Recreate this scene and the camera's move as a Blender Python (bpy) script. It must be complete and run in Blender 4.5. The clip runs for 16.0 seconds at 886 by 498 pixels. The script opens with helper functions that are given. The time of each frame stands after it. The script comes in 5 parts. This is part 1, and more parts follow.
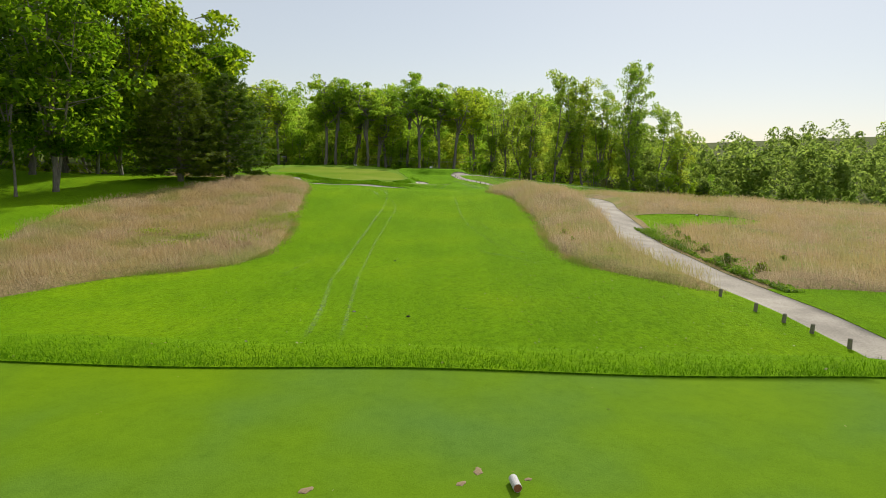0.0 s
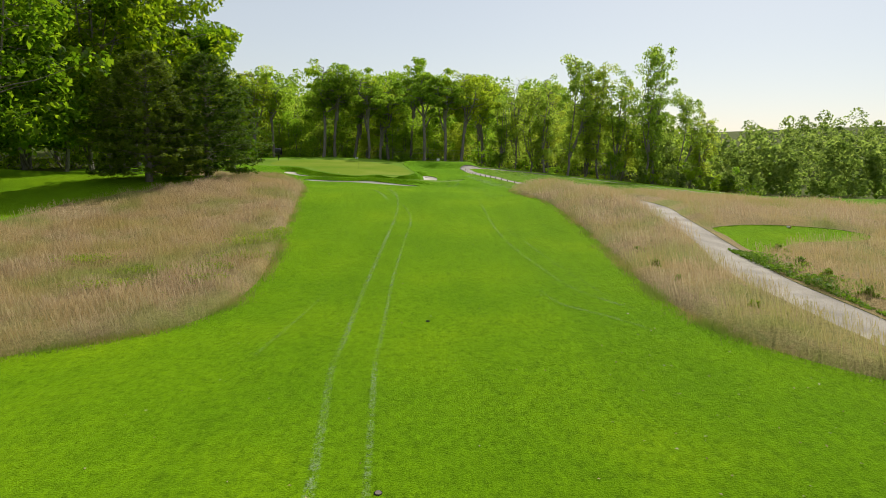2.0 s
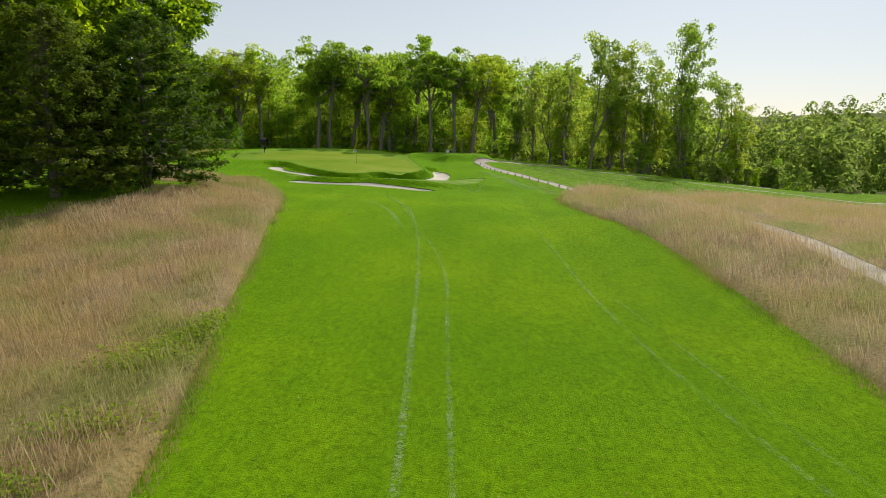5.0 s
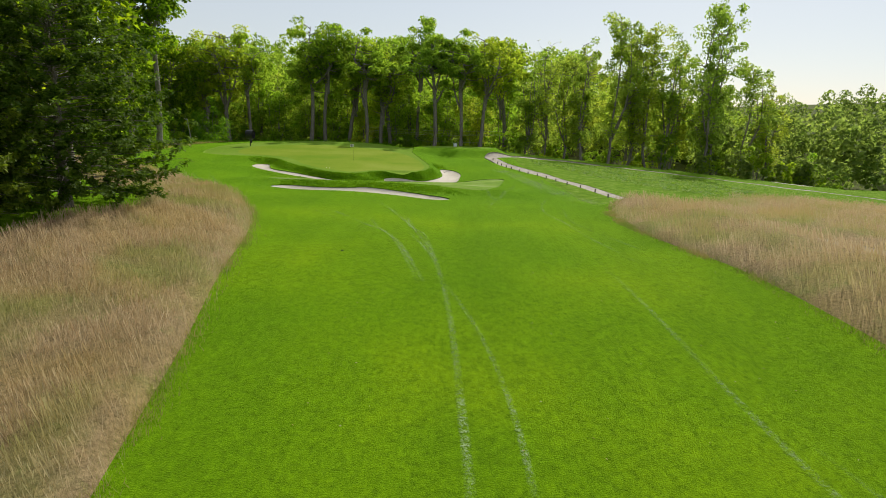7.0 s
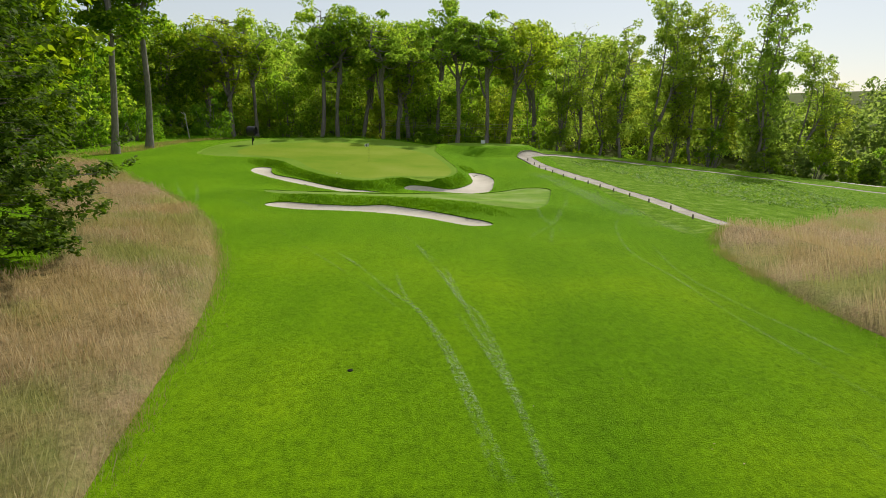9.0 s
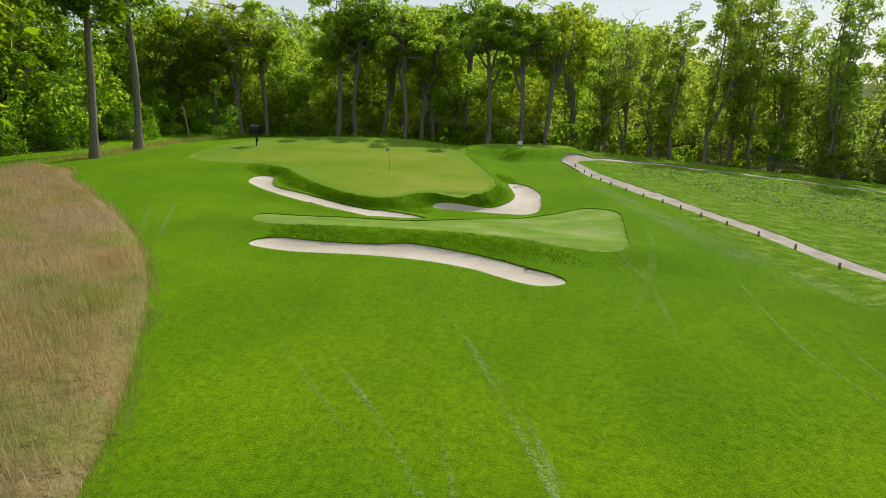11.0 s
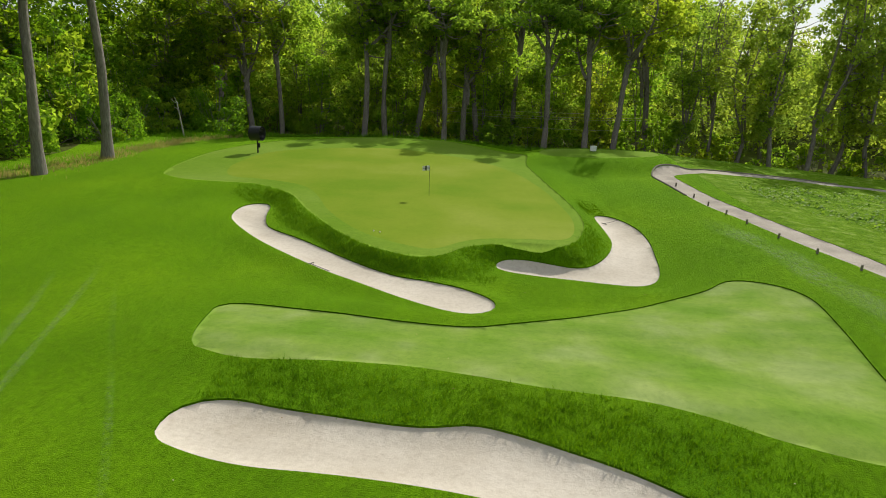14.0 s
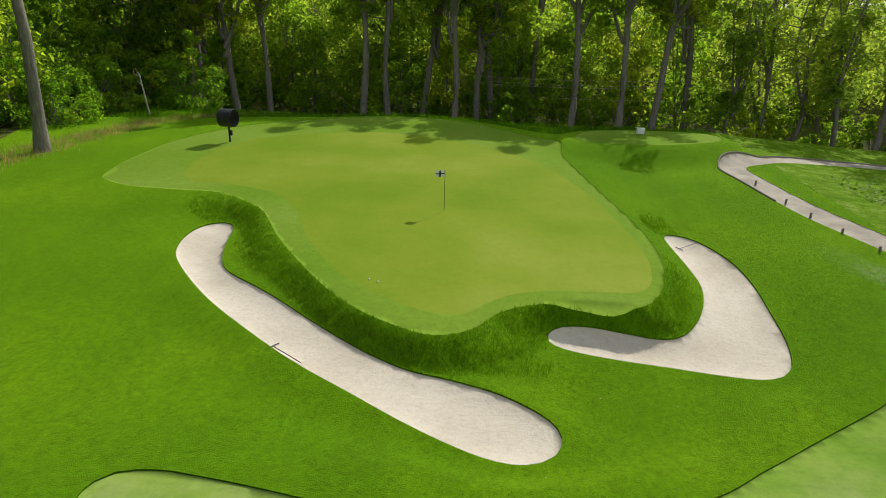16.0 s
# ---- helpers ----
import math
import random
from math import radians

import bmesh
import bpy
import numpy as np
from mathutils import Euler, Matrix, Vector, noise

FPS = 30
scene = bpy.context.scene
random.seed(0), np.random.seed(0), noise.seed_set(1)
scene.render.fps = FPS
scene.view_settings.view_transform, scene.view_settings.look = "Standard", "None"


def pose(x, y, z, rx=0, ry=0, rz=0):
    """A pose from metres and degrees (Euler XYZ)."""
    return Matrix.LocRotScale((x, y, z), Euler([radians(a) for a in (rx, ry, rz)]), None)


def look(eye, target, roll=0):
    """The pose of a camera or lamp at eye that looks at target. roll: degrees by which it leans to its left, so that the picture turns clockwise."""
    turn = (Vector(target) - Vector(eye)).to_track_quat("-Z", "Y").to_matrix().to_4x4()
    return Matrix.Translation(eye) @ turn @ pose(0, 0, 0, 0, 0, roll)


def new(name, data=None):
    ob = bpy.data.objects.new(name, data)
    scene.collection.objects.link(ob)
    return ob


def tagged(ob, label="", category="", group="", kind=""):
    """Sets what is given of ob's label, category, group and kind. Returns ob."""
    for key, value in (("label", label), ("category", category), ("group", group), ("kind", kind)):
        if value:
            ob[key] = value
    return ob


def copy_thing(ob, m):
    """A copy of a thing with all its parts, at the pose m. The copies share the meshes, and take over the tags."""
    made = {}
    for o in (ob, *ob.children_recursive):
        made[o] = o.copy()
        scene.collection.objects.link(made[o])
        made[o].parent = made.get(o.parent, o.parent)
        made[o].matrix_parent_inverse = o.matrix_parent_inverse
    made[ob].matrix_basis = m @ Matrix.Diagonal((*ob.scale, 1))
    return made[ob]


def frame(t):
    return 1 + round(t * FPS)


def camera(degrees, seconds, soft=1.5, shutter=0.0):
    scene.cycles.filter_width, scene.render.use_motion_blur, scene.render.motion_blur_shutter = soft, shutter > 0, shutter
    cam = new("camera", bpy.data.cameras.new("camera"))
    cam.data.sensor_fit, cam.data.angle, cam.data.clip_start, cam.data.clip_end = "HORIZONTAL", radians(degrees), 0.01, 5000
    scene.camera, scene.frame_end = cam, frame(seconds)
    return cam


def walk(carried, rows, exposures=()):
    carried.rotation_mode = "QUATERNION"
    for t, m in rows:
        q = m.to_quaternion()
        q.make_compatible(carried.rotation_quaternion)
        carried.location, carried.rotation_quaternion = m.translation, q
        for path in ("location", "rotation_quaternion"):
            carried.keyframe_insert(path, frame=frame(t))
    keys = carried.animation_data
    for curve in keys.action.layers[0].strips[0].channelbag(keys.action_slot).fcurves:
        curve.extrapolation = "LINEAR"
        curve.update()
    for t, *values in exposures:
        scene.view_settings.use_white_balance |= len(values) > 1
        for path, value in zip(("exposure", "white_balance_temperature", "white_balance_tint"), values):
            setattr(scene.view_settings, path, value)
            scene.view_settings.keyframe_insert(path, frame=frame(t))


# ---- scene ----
cam = camera(72.0, 16.0, soft=0.95)
# seconds, eye x y z, yaw, pitch, lean to the right
PATH = [
    (0, 0.346, 1.140, 5.613, -0.09, -8.99, -1.55),
    (0.5, -0.190, 3.953, 5.711, -0.11, -9.23, -1.54),
    (1, -0.711, 6.769, 5.813, -0.14, -9.46, -1.53),
    (1.5, -1.221, 9.585, 5.920, -0.15, -9.72, -1.52),
    (2, -1.726, 12.384, 6.028, -0.20, -9.97, -1.52),
    (2.5, -2.223, 15.181, 6.145, -0.22, -10.23, -1.52),
    (3, -2.688, 18.010, 6.281, -0.28, -10.47, -1.54),
    (3.5, -3.085, 20.879, 6.428, -0.32, -10.72, -1.58),
    (4, -3.452, 23.795, 6.561, -0.34, -10.91, -1.60),
    (6.5, -5.403, 38.822, 7.062, -0.64, -12.12, -1.69),
    (7, -5.778, 41.876, 7.195, -0.65, -12.40, -1.76),
    (7.5, -6.183, 44.954, 7.366, -0.68, -12.68, -1.78),
    (8, -6.602, 48.063, 7.568, -0.20, -12.93, -1.72),
    (8.5, -7.067, 51.204, 7.758, 0.22, -13.20, -1.60),
    (9, -7.531, 54.309, 7.912, 0.73, -13.51, -1.55),
    (11.5, -9.841, 69.980, 8.672, 3.55, -14.74, -1.76),
    (12, -10.347, 73.088, 8.829, 4.87, -15.10, -1.81),
    (12.5, -10.887, 76.166, 8.999, 5.49, -15.41, -1.86),
    (13, -11.454, 79.197, 9.184, 5.45, -15.72, -1.87),
    (13.5, -12.026, 82.177, 9.379, 5.38, -16.00, -1.84),
    (14, -12.571, 85.109, 9.570, 5.34, -16.28, -1.75),
    (14.5, -13.070, 88.040, 9.753, 5.38, -16.64, -1.65),
    (15, -13.567, 90.990, 9.934, 5.49, -17.76, -1.51),
    (15.5, -14.076, 93.930, 10.118, 5.63, -18.90, -1.40),
    (16, -14.605, 96.833, 10.304, 5.79, -20.02, -1.28),
]
walk(cam, [(t, pose(x, y, z, 90 + pitch, 0, yaw) @ pose(0, 0, 0, 0, 0, -lean)) for t, x, y, z, yaw, pitch, lean in PATH])

# ---- sky, sun, exposure ----
SUN_AZ, SUN_EL = 27.0, 38.0
world = bpy.data.worlds.new("sky")
scene.world = world
world.use_nodes = True
wn = world.node_tree
sky = wn.nodes.new("ShaderNodeTexSky")
sky.sky_type = 'NISHITA'
sky.sun_disc = False
sky.sun_elevation, sky.sun_rotation = radians(SUN_EL), radians(SUN_AZ)
sky.dust_density, sky.air_density, sky.ozone_density = 0.6, 1.0, 1.0
wn.nodes["Background"].inputs["Strength"].default_value = 0.04
wn.links.new(sky.outputs[0], wn.nodes["Background"].inputs["Color"])
# a thin even haze over the whole sky
haze = wn.nodes.new("ShaderNodeBackground")
haze.inputs["Color"].default_value, haze.inputs["Strength"].default_value = (0.95, 0.975, 1.0, 1), 0.45
both = wn.nodes.new("ShaderNodeAddShader")
wn.links.new(wn.nodes["Background"].outputs[0], both.inputs[0])
wn.links.new(haze.outputs[0], both.inputs[1])
wn.links.new(both.outputs[0], wn.nodes["World Output"].inputs["Surface"])
sun_data = bpy.data.lights.new("sun", 'SUN')
sun_data.energy, sun_data.angle, sun_data.color = 4.2, radians(0.6), (1.0, 0.95, 0.86)
sun = new("sun", sun_data)
SUN_DIR = Vector((math.cos(radians(SUN_EL)) * math.sin(radians(SUN_AZ)), math.cos(radians(SUN_EL)) * math.cos(radians(SUN_AZ)), math.sin(radians(SUN_EL))))
sun.matrix_world = look(SUN_DIR * 200 + Vector((0, 80, 0)), (0, 80, 0))
scene.view_settings.exposure = 0.0

# ---- materials ----


def material(name, rough=0.8, spec=0.3):
    m = bpy.data.materials.new(name)
    m.use_nodes = True
    b = m.node_tree.nodes["Principled BSDF"]
    b.inputs["Roughness"].default_value = rough
    b.inputs["Specular IOR Level"].default_value = spec
    return m, m.node_tree.nodes, m.node_tree.links, b


def noise_node(n, l, scale, detail=4.0, rough=0.55, coord="Object", stretch=None):
    tc = n.new("ShaderNodeTexCoord")
    t = n.new("ShaderNodeTexNoise")
    t.inputs["Scale"].default_value, t.inputs["Detail"].default_value, t.inputs["Roughness"].default_value = scale, detail, rough
    if stretch:
        mp = n.new("ShaderNodeMapping")
        mp.inputs["Scale"].default_value = stretch[:3]
        if len(stretch) > 3:
            mp.inputs["Rotation"].default_value = (0, 0, radians(stretch[3]))
        l.new(tc.outputs[coord], mp.inputs[0])
        l.new(mp.outputs[0], t.inputs[0])
    else:
        l.new(tc.outputs[coord], t.inputs[0])
    return t.outputs["Fac"]


def ramp(n, l, fac, stops):
    r = n.new("ShaderNodeValToRGB")
    e = r.color_ramp.elements
    while len(e) < len(stops):
        e.new(0.5)
    for k, (p, c) in zip(e, stops):
        k.position, k.color = p, (*c, 1) if len(c) == 3 else c
    l.new(fac, r.inputs[0])
    return r.outputs[0]


def mix(n, l, fac, a, b, kind='MIX'):
    m = n.new("ShaderNodeMix")
    m.data_type, m.blend_type = 'RGBA', kind
    for sock, v in ((m.inputs[0], fac), (m.inputs[6], a), (m.inputs[7], b)):
        if isinstance(v, (int, float)):
            sock.default_value = v
        elif isinstance(v, tuple):
            sock.default_value = (*v, 1)
        else:
            l.new(v, sock)
    return m.outputs[2]


def bump(n, l, b, height, strength, distance):
    u = n.new("ShaderNodeBump")
    u.inputs["Strength"].default_value, u.inputs["Distance"].default_value = strength, distance
    l.new(height, u.inputs["Height"])
    l.new(u.outputs[0], b.inputs["Normal"])


def turf(name, dark, mid, light, grain, relief, patch=0.12, stripes=None, even=1.0, sheen=0.0, near=None, streak=0.0):
    """Mown grass: broad patches, finer mottling, blade grain; sheen from the blades. near tints the fairway short of the green's surrounds."""
    m, n, l, b = material(name, 0.85, 0.015)
    broad = ramp(n, l, noise_node(n, l, patch, 3), [(0.34, dark), (0.52, mid), (0.68, light)])
    fine = ramp(n, l, noise_node(n, l, 2.6, 6, 0.75), [(0.3, (0.74, 0.76, 0.72)), (0.52, (1, 1, 1)), (0.72, (1.2, 1.15, 1.1))])
    blade = noise_node(n, l, grain, 3, 0.7)
    tone = ramp(n, l, blade, [(0.3, (0.5, 0.56, 0.5)), (0.5, (0.98, 0.98, 0.98)), (0.7, (1.22, 1.18, 1.1))])
    c = mix(n, l, even, broad, fine, 'MULTIPLY')
    c = mix(n, l, 0.8 * even, c, tone, 'MULTIPLY')
    speck = ramp(n, l, noise_node(n, l, 5.5, 4, 0.75), [(0.37, (0.48, 0.56, 0.42)), (0.49, (1, 1, 1)), (0.56, (1, 1, 1)), (0.67, (1.32, 1.22, 1.1))])
    c = mix(n, l, 0.85 * even ** 2, c, speck, 'MULTIPLY')
    if streak:
        k = ramp(n, l, noise_node(n, l, 1.0, 5, 0.75, stretch=(9.0, 2.2, 1, 4)), [(0.34, (0.62, 0.68, 0.6)), (0.5, (1, 1, 1)), (0.66, (1.3, 1.22, 1.1))])
        c = mix(n, l, streak, c, k, 'MULTIPLY')
    if stripes:
        s = ramp(n, l, noise_node(n, l, 1.0, 2, 0.4, stretch=stripes), [(0.35, (0.86, 0.9, 0.86)), (0.65, (1.12, 1.08, 1.06))])
        c = mix(n, l, 0.8, c, s, 'MULTIPLY')
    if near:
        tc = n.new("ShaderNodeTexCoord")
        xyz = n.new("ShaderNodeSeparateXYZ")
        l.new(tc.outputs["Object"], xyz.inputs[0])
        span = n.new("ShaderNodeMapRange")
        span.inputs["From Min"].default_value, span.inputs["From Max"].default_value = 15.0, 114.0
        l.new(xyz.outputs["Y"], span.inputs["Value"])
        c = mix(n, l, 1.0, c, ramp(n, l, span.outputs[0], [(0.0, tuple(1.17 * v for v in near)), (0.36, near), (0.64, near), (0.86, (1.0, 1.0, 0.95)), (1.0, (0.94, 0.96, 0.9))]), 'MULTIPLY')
    l.new(c, b.inputs["Base Color"])
    b.inputs["Sheen Weight"].default_value, b.inputs["Sheen Roughness"].default_value = sheen, 0.5
    b.inputs["Sheen Tint"].default_value = (0.6, 1.0, 0.05, 1)
    bump(n, l, b, blade, relief, 0.09)
    return m


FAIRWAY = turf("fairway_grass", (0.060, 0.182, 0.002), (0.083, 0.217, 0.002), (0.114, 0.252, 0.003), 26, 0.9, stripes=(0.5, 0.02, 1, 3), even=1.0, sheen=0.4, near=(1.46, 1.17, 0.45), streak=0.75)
LIP = turf("rough_grass", (0.055, 0.147, 0.003), (0.078, 0.184, 0.004), (0.101, 0.221, 0.006), 16, 1.0)
GREEN = turf("putting_grass", (0.150, 0.248, 0.016), (0.196, 0.272, 0.024), (0.236, 0.298, 0.040), 60, 0.1, patch=0.11, even=0.3)
COLLAR = turf("collar_grass", (0.142, 0.255, 0.02), (0.165, 0.272, 0.028), (0.188, 0.292, 0.040), 45, 0.2, even=0.5)
APRON = turf("apron_grass", (0.140, 0.260, 0.025), (0.190, 0.292, 0.05), (0.25, 0.33, 0.10), 45, 0.2, patch=0.30, stripes=(0.25, 0.9, 1, 25), even=0.5)
TEE = turf("tee_grass", (0.103, 0.202, 0.028), (0.124, 0.226, 0.010), (0.145, 0.250, 0.006), 45, 0.15, patch=0.22, even=0.4)
ROUGH = turf("coarse_rough", (0.080, 0.178, 0.006), (0.128, 0.235, 0.010), (0.205, 0.305, 0.05), 9, 1.0, patch=0.9, sheen=0.1)


def sand_material():
    m, n, l, b = material("bunker_sand", 0.95, 0.1)
    big = ramp(n, l, noise_node(n, l, 0.35, 4), [(0.3, (0.50, 0.445, 0.355)), (0.6, (0.60, 0.545, 0.45))])
    sp = ramp(n, l, noise_node(n, l, 5, 6, 0.7), [(0.3, (0.86, 0.84, 0.82)), (0.55, (1, 1, 1))])
    l.new(mix(n, l, 1.0, big, sp, 'MULTIPLY'), b.inputs["Base Color"])
    bump(n, l, b, noise_node(n, l, 7, 5, 0.7), 0.5, 0.05)
    return m


def path_material():
    m, n, l, b = material("path_grit", 0.9, 0.2)
    big = ramp(n, l, noise_node(n, l, 0.5, 4), [(0.3, (0.27, 0.24, 0.195)), (0.65, (0.42, 0.375, 0.305))])
    sp = ramp(n, l, noise_node(n, l, 14, 6, 0.75), [(0.3, (0.7, 0.69, 0.67)), (0.6, (1.1, 1.1, 1.1))])
    l.new(mix(n, l, 1.0, big, sp, 'MULTIPLY'), b.inputs["Base Color"])
    bump(n, l, b, noise_node(n, l, 20, 4, 0.7), 0.5, 0.03)
    return m


SAND, PATH_GRIT = sand_material(), path_material()


def leaf_material(name, dark, mid, light, through_tint, amount=0.45):
    """Leaves: each one its own tone, daylight shining through."""
    m, n, l, b = material(name, 0.6, 0.12)
    geo = n.new("ShaderNodeNewGeometry")
    info = n.new("ShaderNodeObjectInfo")
    c = ramp(n, l, geo.outputs["Random Per Island"], [(0.0, dark), (0.5, mid), (1.0, light)])
    patches = noise_node(n, l, 0.35, 3)
    c = mix(n, l, 1.0, c, ramp(n, l, patches, [(0.3, (0.7, 0.75, 0.7)), (0.65, (1.2, 1.12, 1.0))]), 'MULTIPLY')
    c = mix(n, l, 1.0, c, ramp(n, l, info.outputs["Random"], [(0.0, (0.8, 0.88, 0.85)), (0.5, (1, 1, 1)), (1.0, (1.25, 1.08, 0.85))]), 'MULTIPLY')
    l.new(c, b.inputs["Base Color"])
    t = n.new("ShaderNodeBsdfTranslucent")
    l.new(mix(n, l, 1.0, c, through_tint, 'MULTIPLY'), t.inputs["Color"])
    s = n.new("ShaderNodeMixShader")
    s.inputs[0].default_value = amount
    l.new(b.outputs[0], s.inputs[1])
    l.new(t.outputs[0], s.inputs[2])
    l.new(s.outputs[0], n["Material Output"].inputs["Surface"])
    return m


LEAF_OAK = leaf_material("oak_leaves", (0.060, 0.118, 0.011), (0.108, 0.186, 0.016), (0.182, 0.255, 0.025), (2.0, 2.05, 0.6), 0.74)
# pale, understorey, tall-oak and hillside colours have veiling haze put into them
LEAF_LIGHT = leaf_material("pale_leaves", (0.175, 0.250, 0.055), (0.228, 0.310, 0.070), (0.290, 0.360, 0.092), (1.9, 1.92, 1.0), 0.77)
LEAF_SHRUB = leaf_material("understorey_leaves", (0.140, 0.232, 0.034), (0.190, 0.290, 0.042), (0.250, 0.345, 0.056), (1.95, 2.0, 0.8), 0.77)
LEAF_SUNNY = leaf_material("sunny_leaves", (0.085, 0.180, 0.016), (0.135, 0.250, 0.024), (0.20, 0.31, 0.036), (1.7, 1.85, 0.6), 0.68)
LEAF_CEDAR = leaf_material("cedar_sprays", (0.066, 0.112, 0.014), (0.098, 0.152, 0.018), (0.145, 0.205, 0.025), (1.6, 1.75, 0.5), 0.46)
LEAF_TALL = leaf_material("tall_oak_leaves", (0.140, 0.225, 0.038), (0.195, 0.285, 0.050), (0.262, 0.338, 0.064), (1.95, 2.0, 0.85), 0.77)
# distance haze put into the far wood's leaf colour: paler, bluer, less saturated
LEAF_FAR_HAZED = leaf_material("haze_toned_leaves", (0.150, 0.208, 0.066), (0.200, 0.262, 0.080), (0.258, 0.310, 0.100), (1.65, 1.7, 1.0), 0.72)
LEAF_HILL = leaf_material("hillside_leaves", (0.165, 0.245, 0.050), (0.215, 0.298, 0.060), (0.275, 0.345, 0.074), (1.9, 1.95, 0.95), 0.77)
BLADE = leaf_material("rough_blades", (0.070, 0.185, 0.003), (0.100, 0.235, 0.004), (0.140, 0.285, 0.008), (1.3, 1.3, 0.6), 0.45)


def bark_material():
    m, n, l, b = material("bark", 0.95, 0.1)
    f = noise_node(n, l, 3.0, 6, 0.7, stretch=(3, 3, 0.5))
    c = ramp(n, l, f, [(0.3, (0.12, 0.105, 0.088)), (0.55, (0.23, 0.205, 0.175)), (0.75, (0.35, 0.325, 0.285))])
    l.new(c, b.inputs["Base Color"])
    bump(n, l, b, f, 0.8, 0.08)
    return m


BARK = bark_material()


def straw_colours(n, l, heads):
    """Drifts of pinkish tan, gold and green through the dry grass."""
    gold = mix(n, l, ramp(n, l, noise_node(n, l, 0.14, 4, 0.6), [(0.43, (0, 0, 0)), (0.62, (0.7, 0.7, 0.7))]), heads, (0.47, 0.36, 0.13))
    green = ramp(n, l, noise_node(n, l, 0.22, 4, 0.6, stretch=(1, 1, 1, 40)), [(0.47, (0, 0, 0)), (0.66, (0.75, 0.75, 0.75))])
    return mix(n, l, green, gold, (0.30, 0.34, 0.08))


def fescue_material():
    """Dry seed heads over greener blades; 'tip' runs from the root to the seed head."""
    m, n, l, b = material("fescue", 0.8, 0.08)
    a = n.new("ShaderNodeAttribute")
    a.attribute_name = "tip"
    geo = n.new("ShaderNodeNewGeometry")
    heads = ramp(n, l, geo.outputs["Random Per Island"], [(0.0, (0.40, 0.285, 0.16)), (0.5, (0.51, 0.385, 0.225)), (1.0, (0.60, 0.485, 0.305))])
    straw = straw_colours(n, l, heads)
    roots = ramp(n, l, noise_node(n, l, 0.4, 3), [(0.35, (0.40, 0.32, 0.11)), (0.6, (0.24, 0.31, 0.05))])
    c = mix(n, l, ramp(n, l, a.outputs["Fac"], [(0.1, (0, 0, 0)), (0.4, (1, 1, 1))]), roots, straw)
    l.new(c, b.inputs["Base Color"])
    t = n.new("ShaderNodeBsdfTranslucent")
    l.new(c, t.inputs["Color"])
    s = n.new("ShaderNodeMixShader")
    s.inputs[0].default_value = 0.5
    l.new(b.outputs[0], s.inputs[1])
    l.new(t.outputs[0], s.inputs[2])
    l.new(s.outputs[0], n["Material Output"].inputs["Surface"])
    return m


def thatch_material():
    """The matted body of the meadow: tangled dry stems, green showing through."""
    m, n, l, b = material("meadow_thatch", 0.9, 0.05)
    c = straw_colours(n, l, (0.43, 0.32, 0.18))
    tangle = noise_node(n, l, 9.0, 6, 0.8)
    c = mix(n, l, 1.0, c, ramp(n, l, tangle, [(0.3, (0.36, 0.38, 0.28)), (0.5, (0.72, 0.72, 0.66)), (0.7, (1.1, 1.08, 1.05))]), 'MULTIPLY')
    c = mix(n, l, ramp(n, l, noise_node(n, l, 1.1, 5, 0.7), [(0.55, (0, 0, 0)), (0.75, (0.6, 0.6, 0.6))]), c, (0.16, 0.24, 0.05))
    l.new(c, b.inputs["Base Color"])
    bump(n, l, b, tangle, 0.8, 0.12)
    return m


THATCH = thatch_material()
FESCUE = fescue_material()


def plain(name, colour, rough=0.6, spec=0.4, metal=0.0, grain=20.0):
    m, n, l, b = material(name, rough, spec)
    b.inputs["Metallic"].default_value = metal
    f = noise_node(n, l, grain, 5, 0.65)
    lo, hi = tuple(0.75 * v for v in colour), tuple(min(1, 1.15 * v) for v in colour)
    l.new(ramp(n, l, f, [(0.3, lo), (0.7, hi)]), b.inputs["Base Color"])
    return m


BLACK = plain("black_steel", (0.018, 0.018, 0.02), 0.45, 0.4)
DULL = plain("dull_plastic", (0.03, 0.03, 0.022), 0.95, 0.03)
WHITE = plain("white_paint", (0.78, 0.78, 0.76), 0.5)
WOOD_GREY = plain("weathered_wood", (0.22, 0.19, 0.15), 0.9, 0.1, grain=30)
WOOD_CUT = plain("sawn_wood", (0.30, 0.11, 0.06), 0.8, 0.1, grain=40)

# ---- mesh helpers ----

def poly_mesh(name, co, faces, mats=(), smooth=False, tip=None):
    """A mesh from an (N, 3) array and an (M, k) array of corners."""
    co, faces = np.asarray(co, np.float32), np.asarray(faces, np.int32)
    me = bpy.data.meshes.new(name)
    me.vertices.add(len(co))
    me.vertices.foreach_set("co", co.ravel())
    k = faces.shape[1]
    me.loops.add(faces.size)
    me.loops.foreach_set("vertex_index", faces.ravel())
    me.polygons.add(len(faces))
    me.polygons.foreach_set("loop_start", np.arange(len(faces), dtype=np.int32) * k)
    if smooth:
        me.polygons.foreach_set("use_smooth", np.ones(len(faces), bool))
    me.update(calc_edges=True)
    for m in mats:
        me.materials.append(m)
    if tip is not None:
        me.attributes.new("tip", 'FLOAT', 'POINT').data.foreach_set("value", np.asarray(tip, np.float32))
    return me


def part(name, bm, mat, parent=None, label=""):
    """Links a bmesh as one mesh object under a thing or a part."""
    me = bpy.data.meshes.new(name)
    bm.to_mesh(me)
    bm.free()
    me.materials.append(mat)
    ob = new(name, me)
    ob.parent = parent
    return tagged(ob, label)


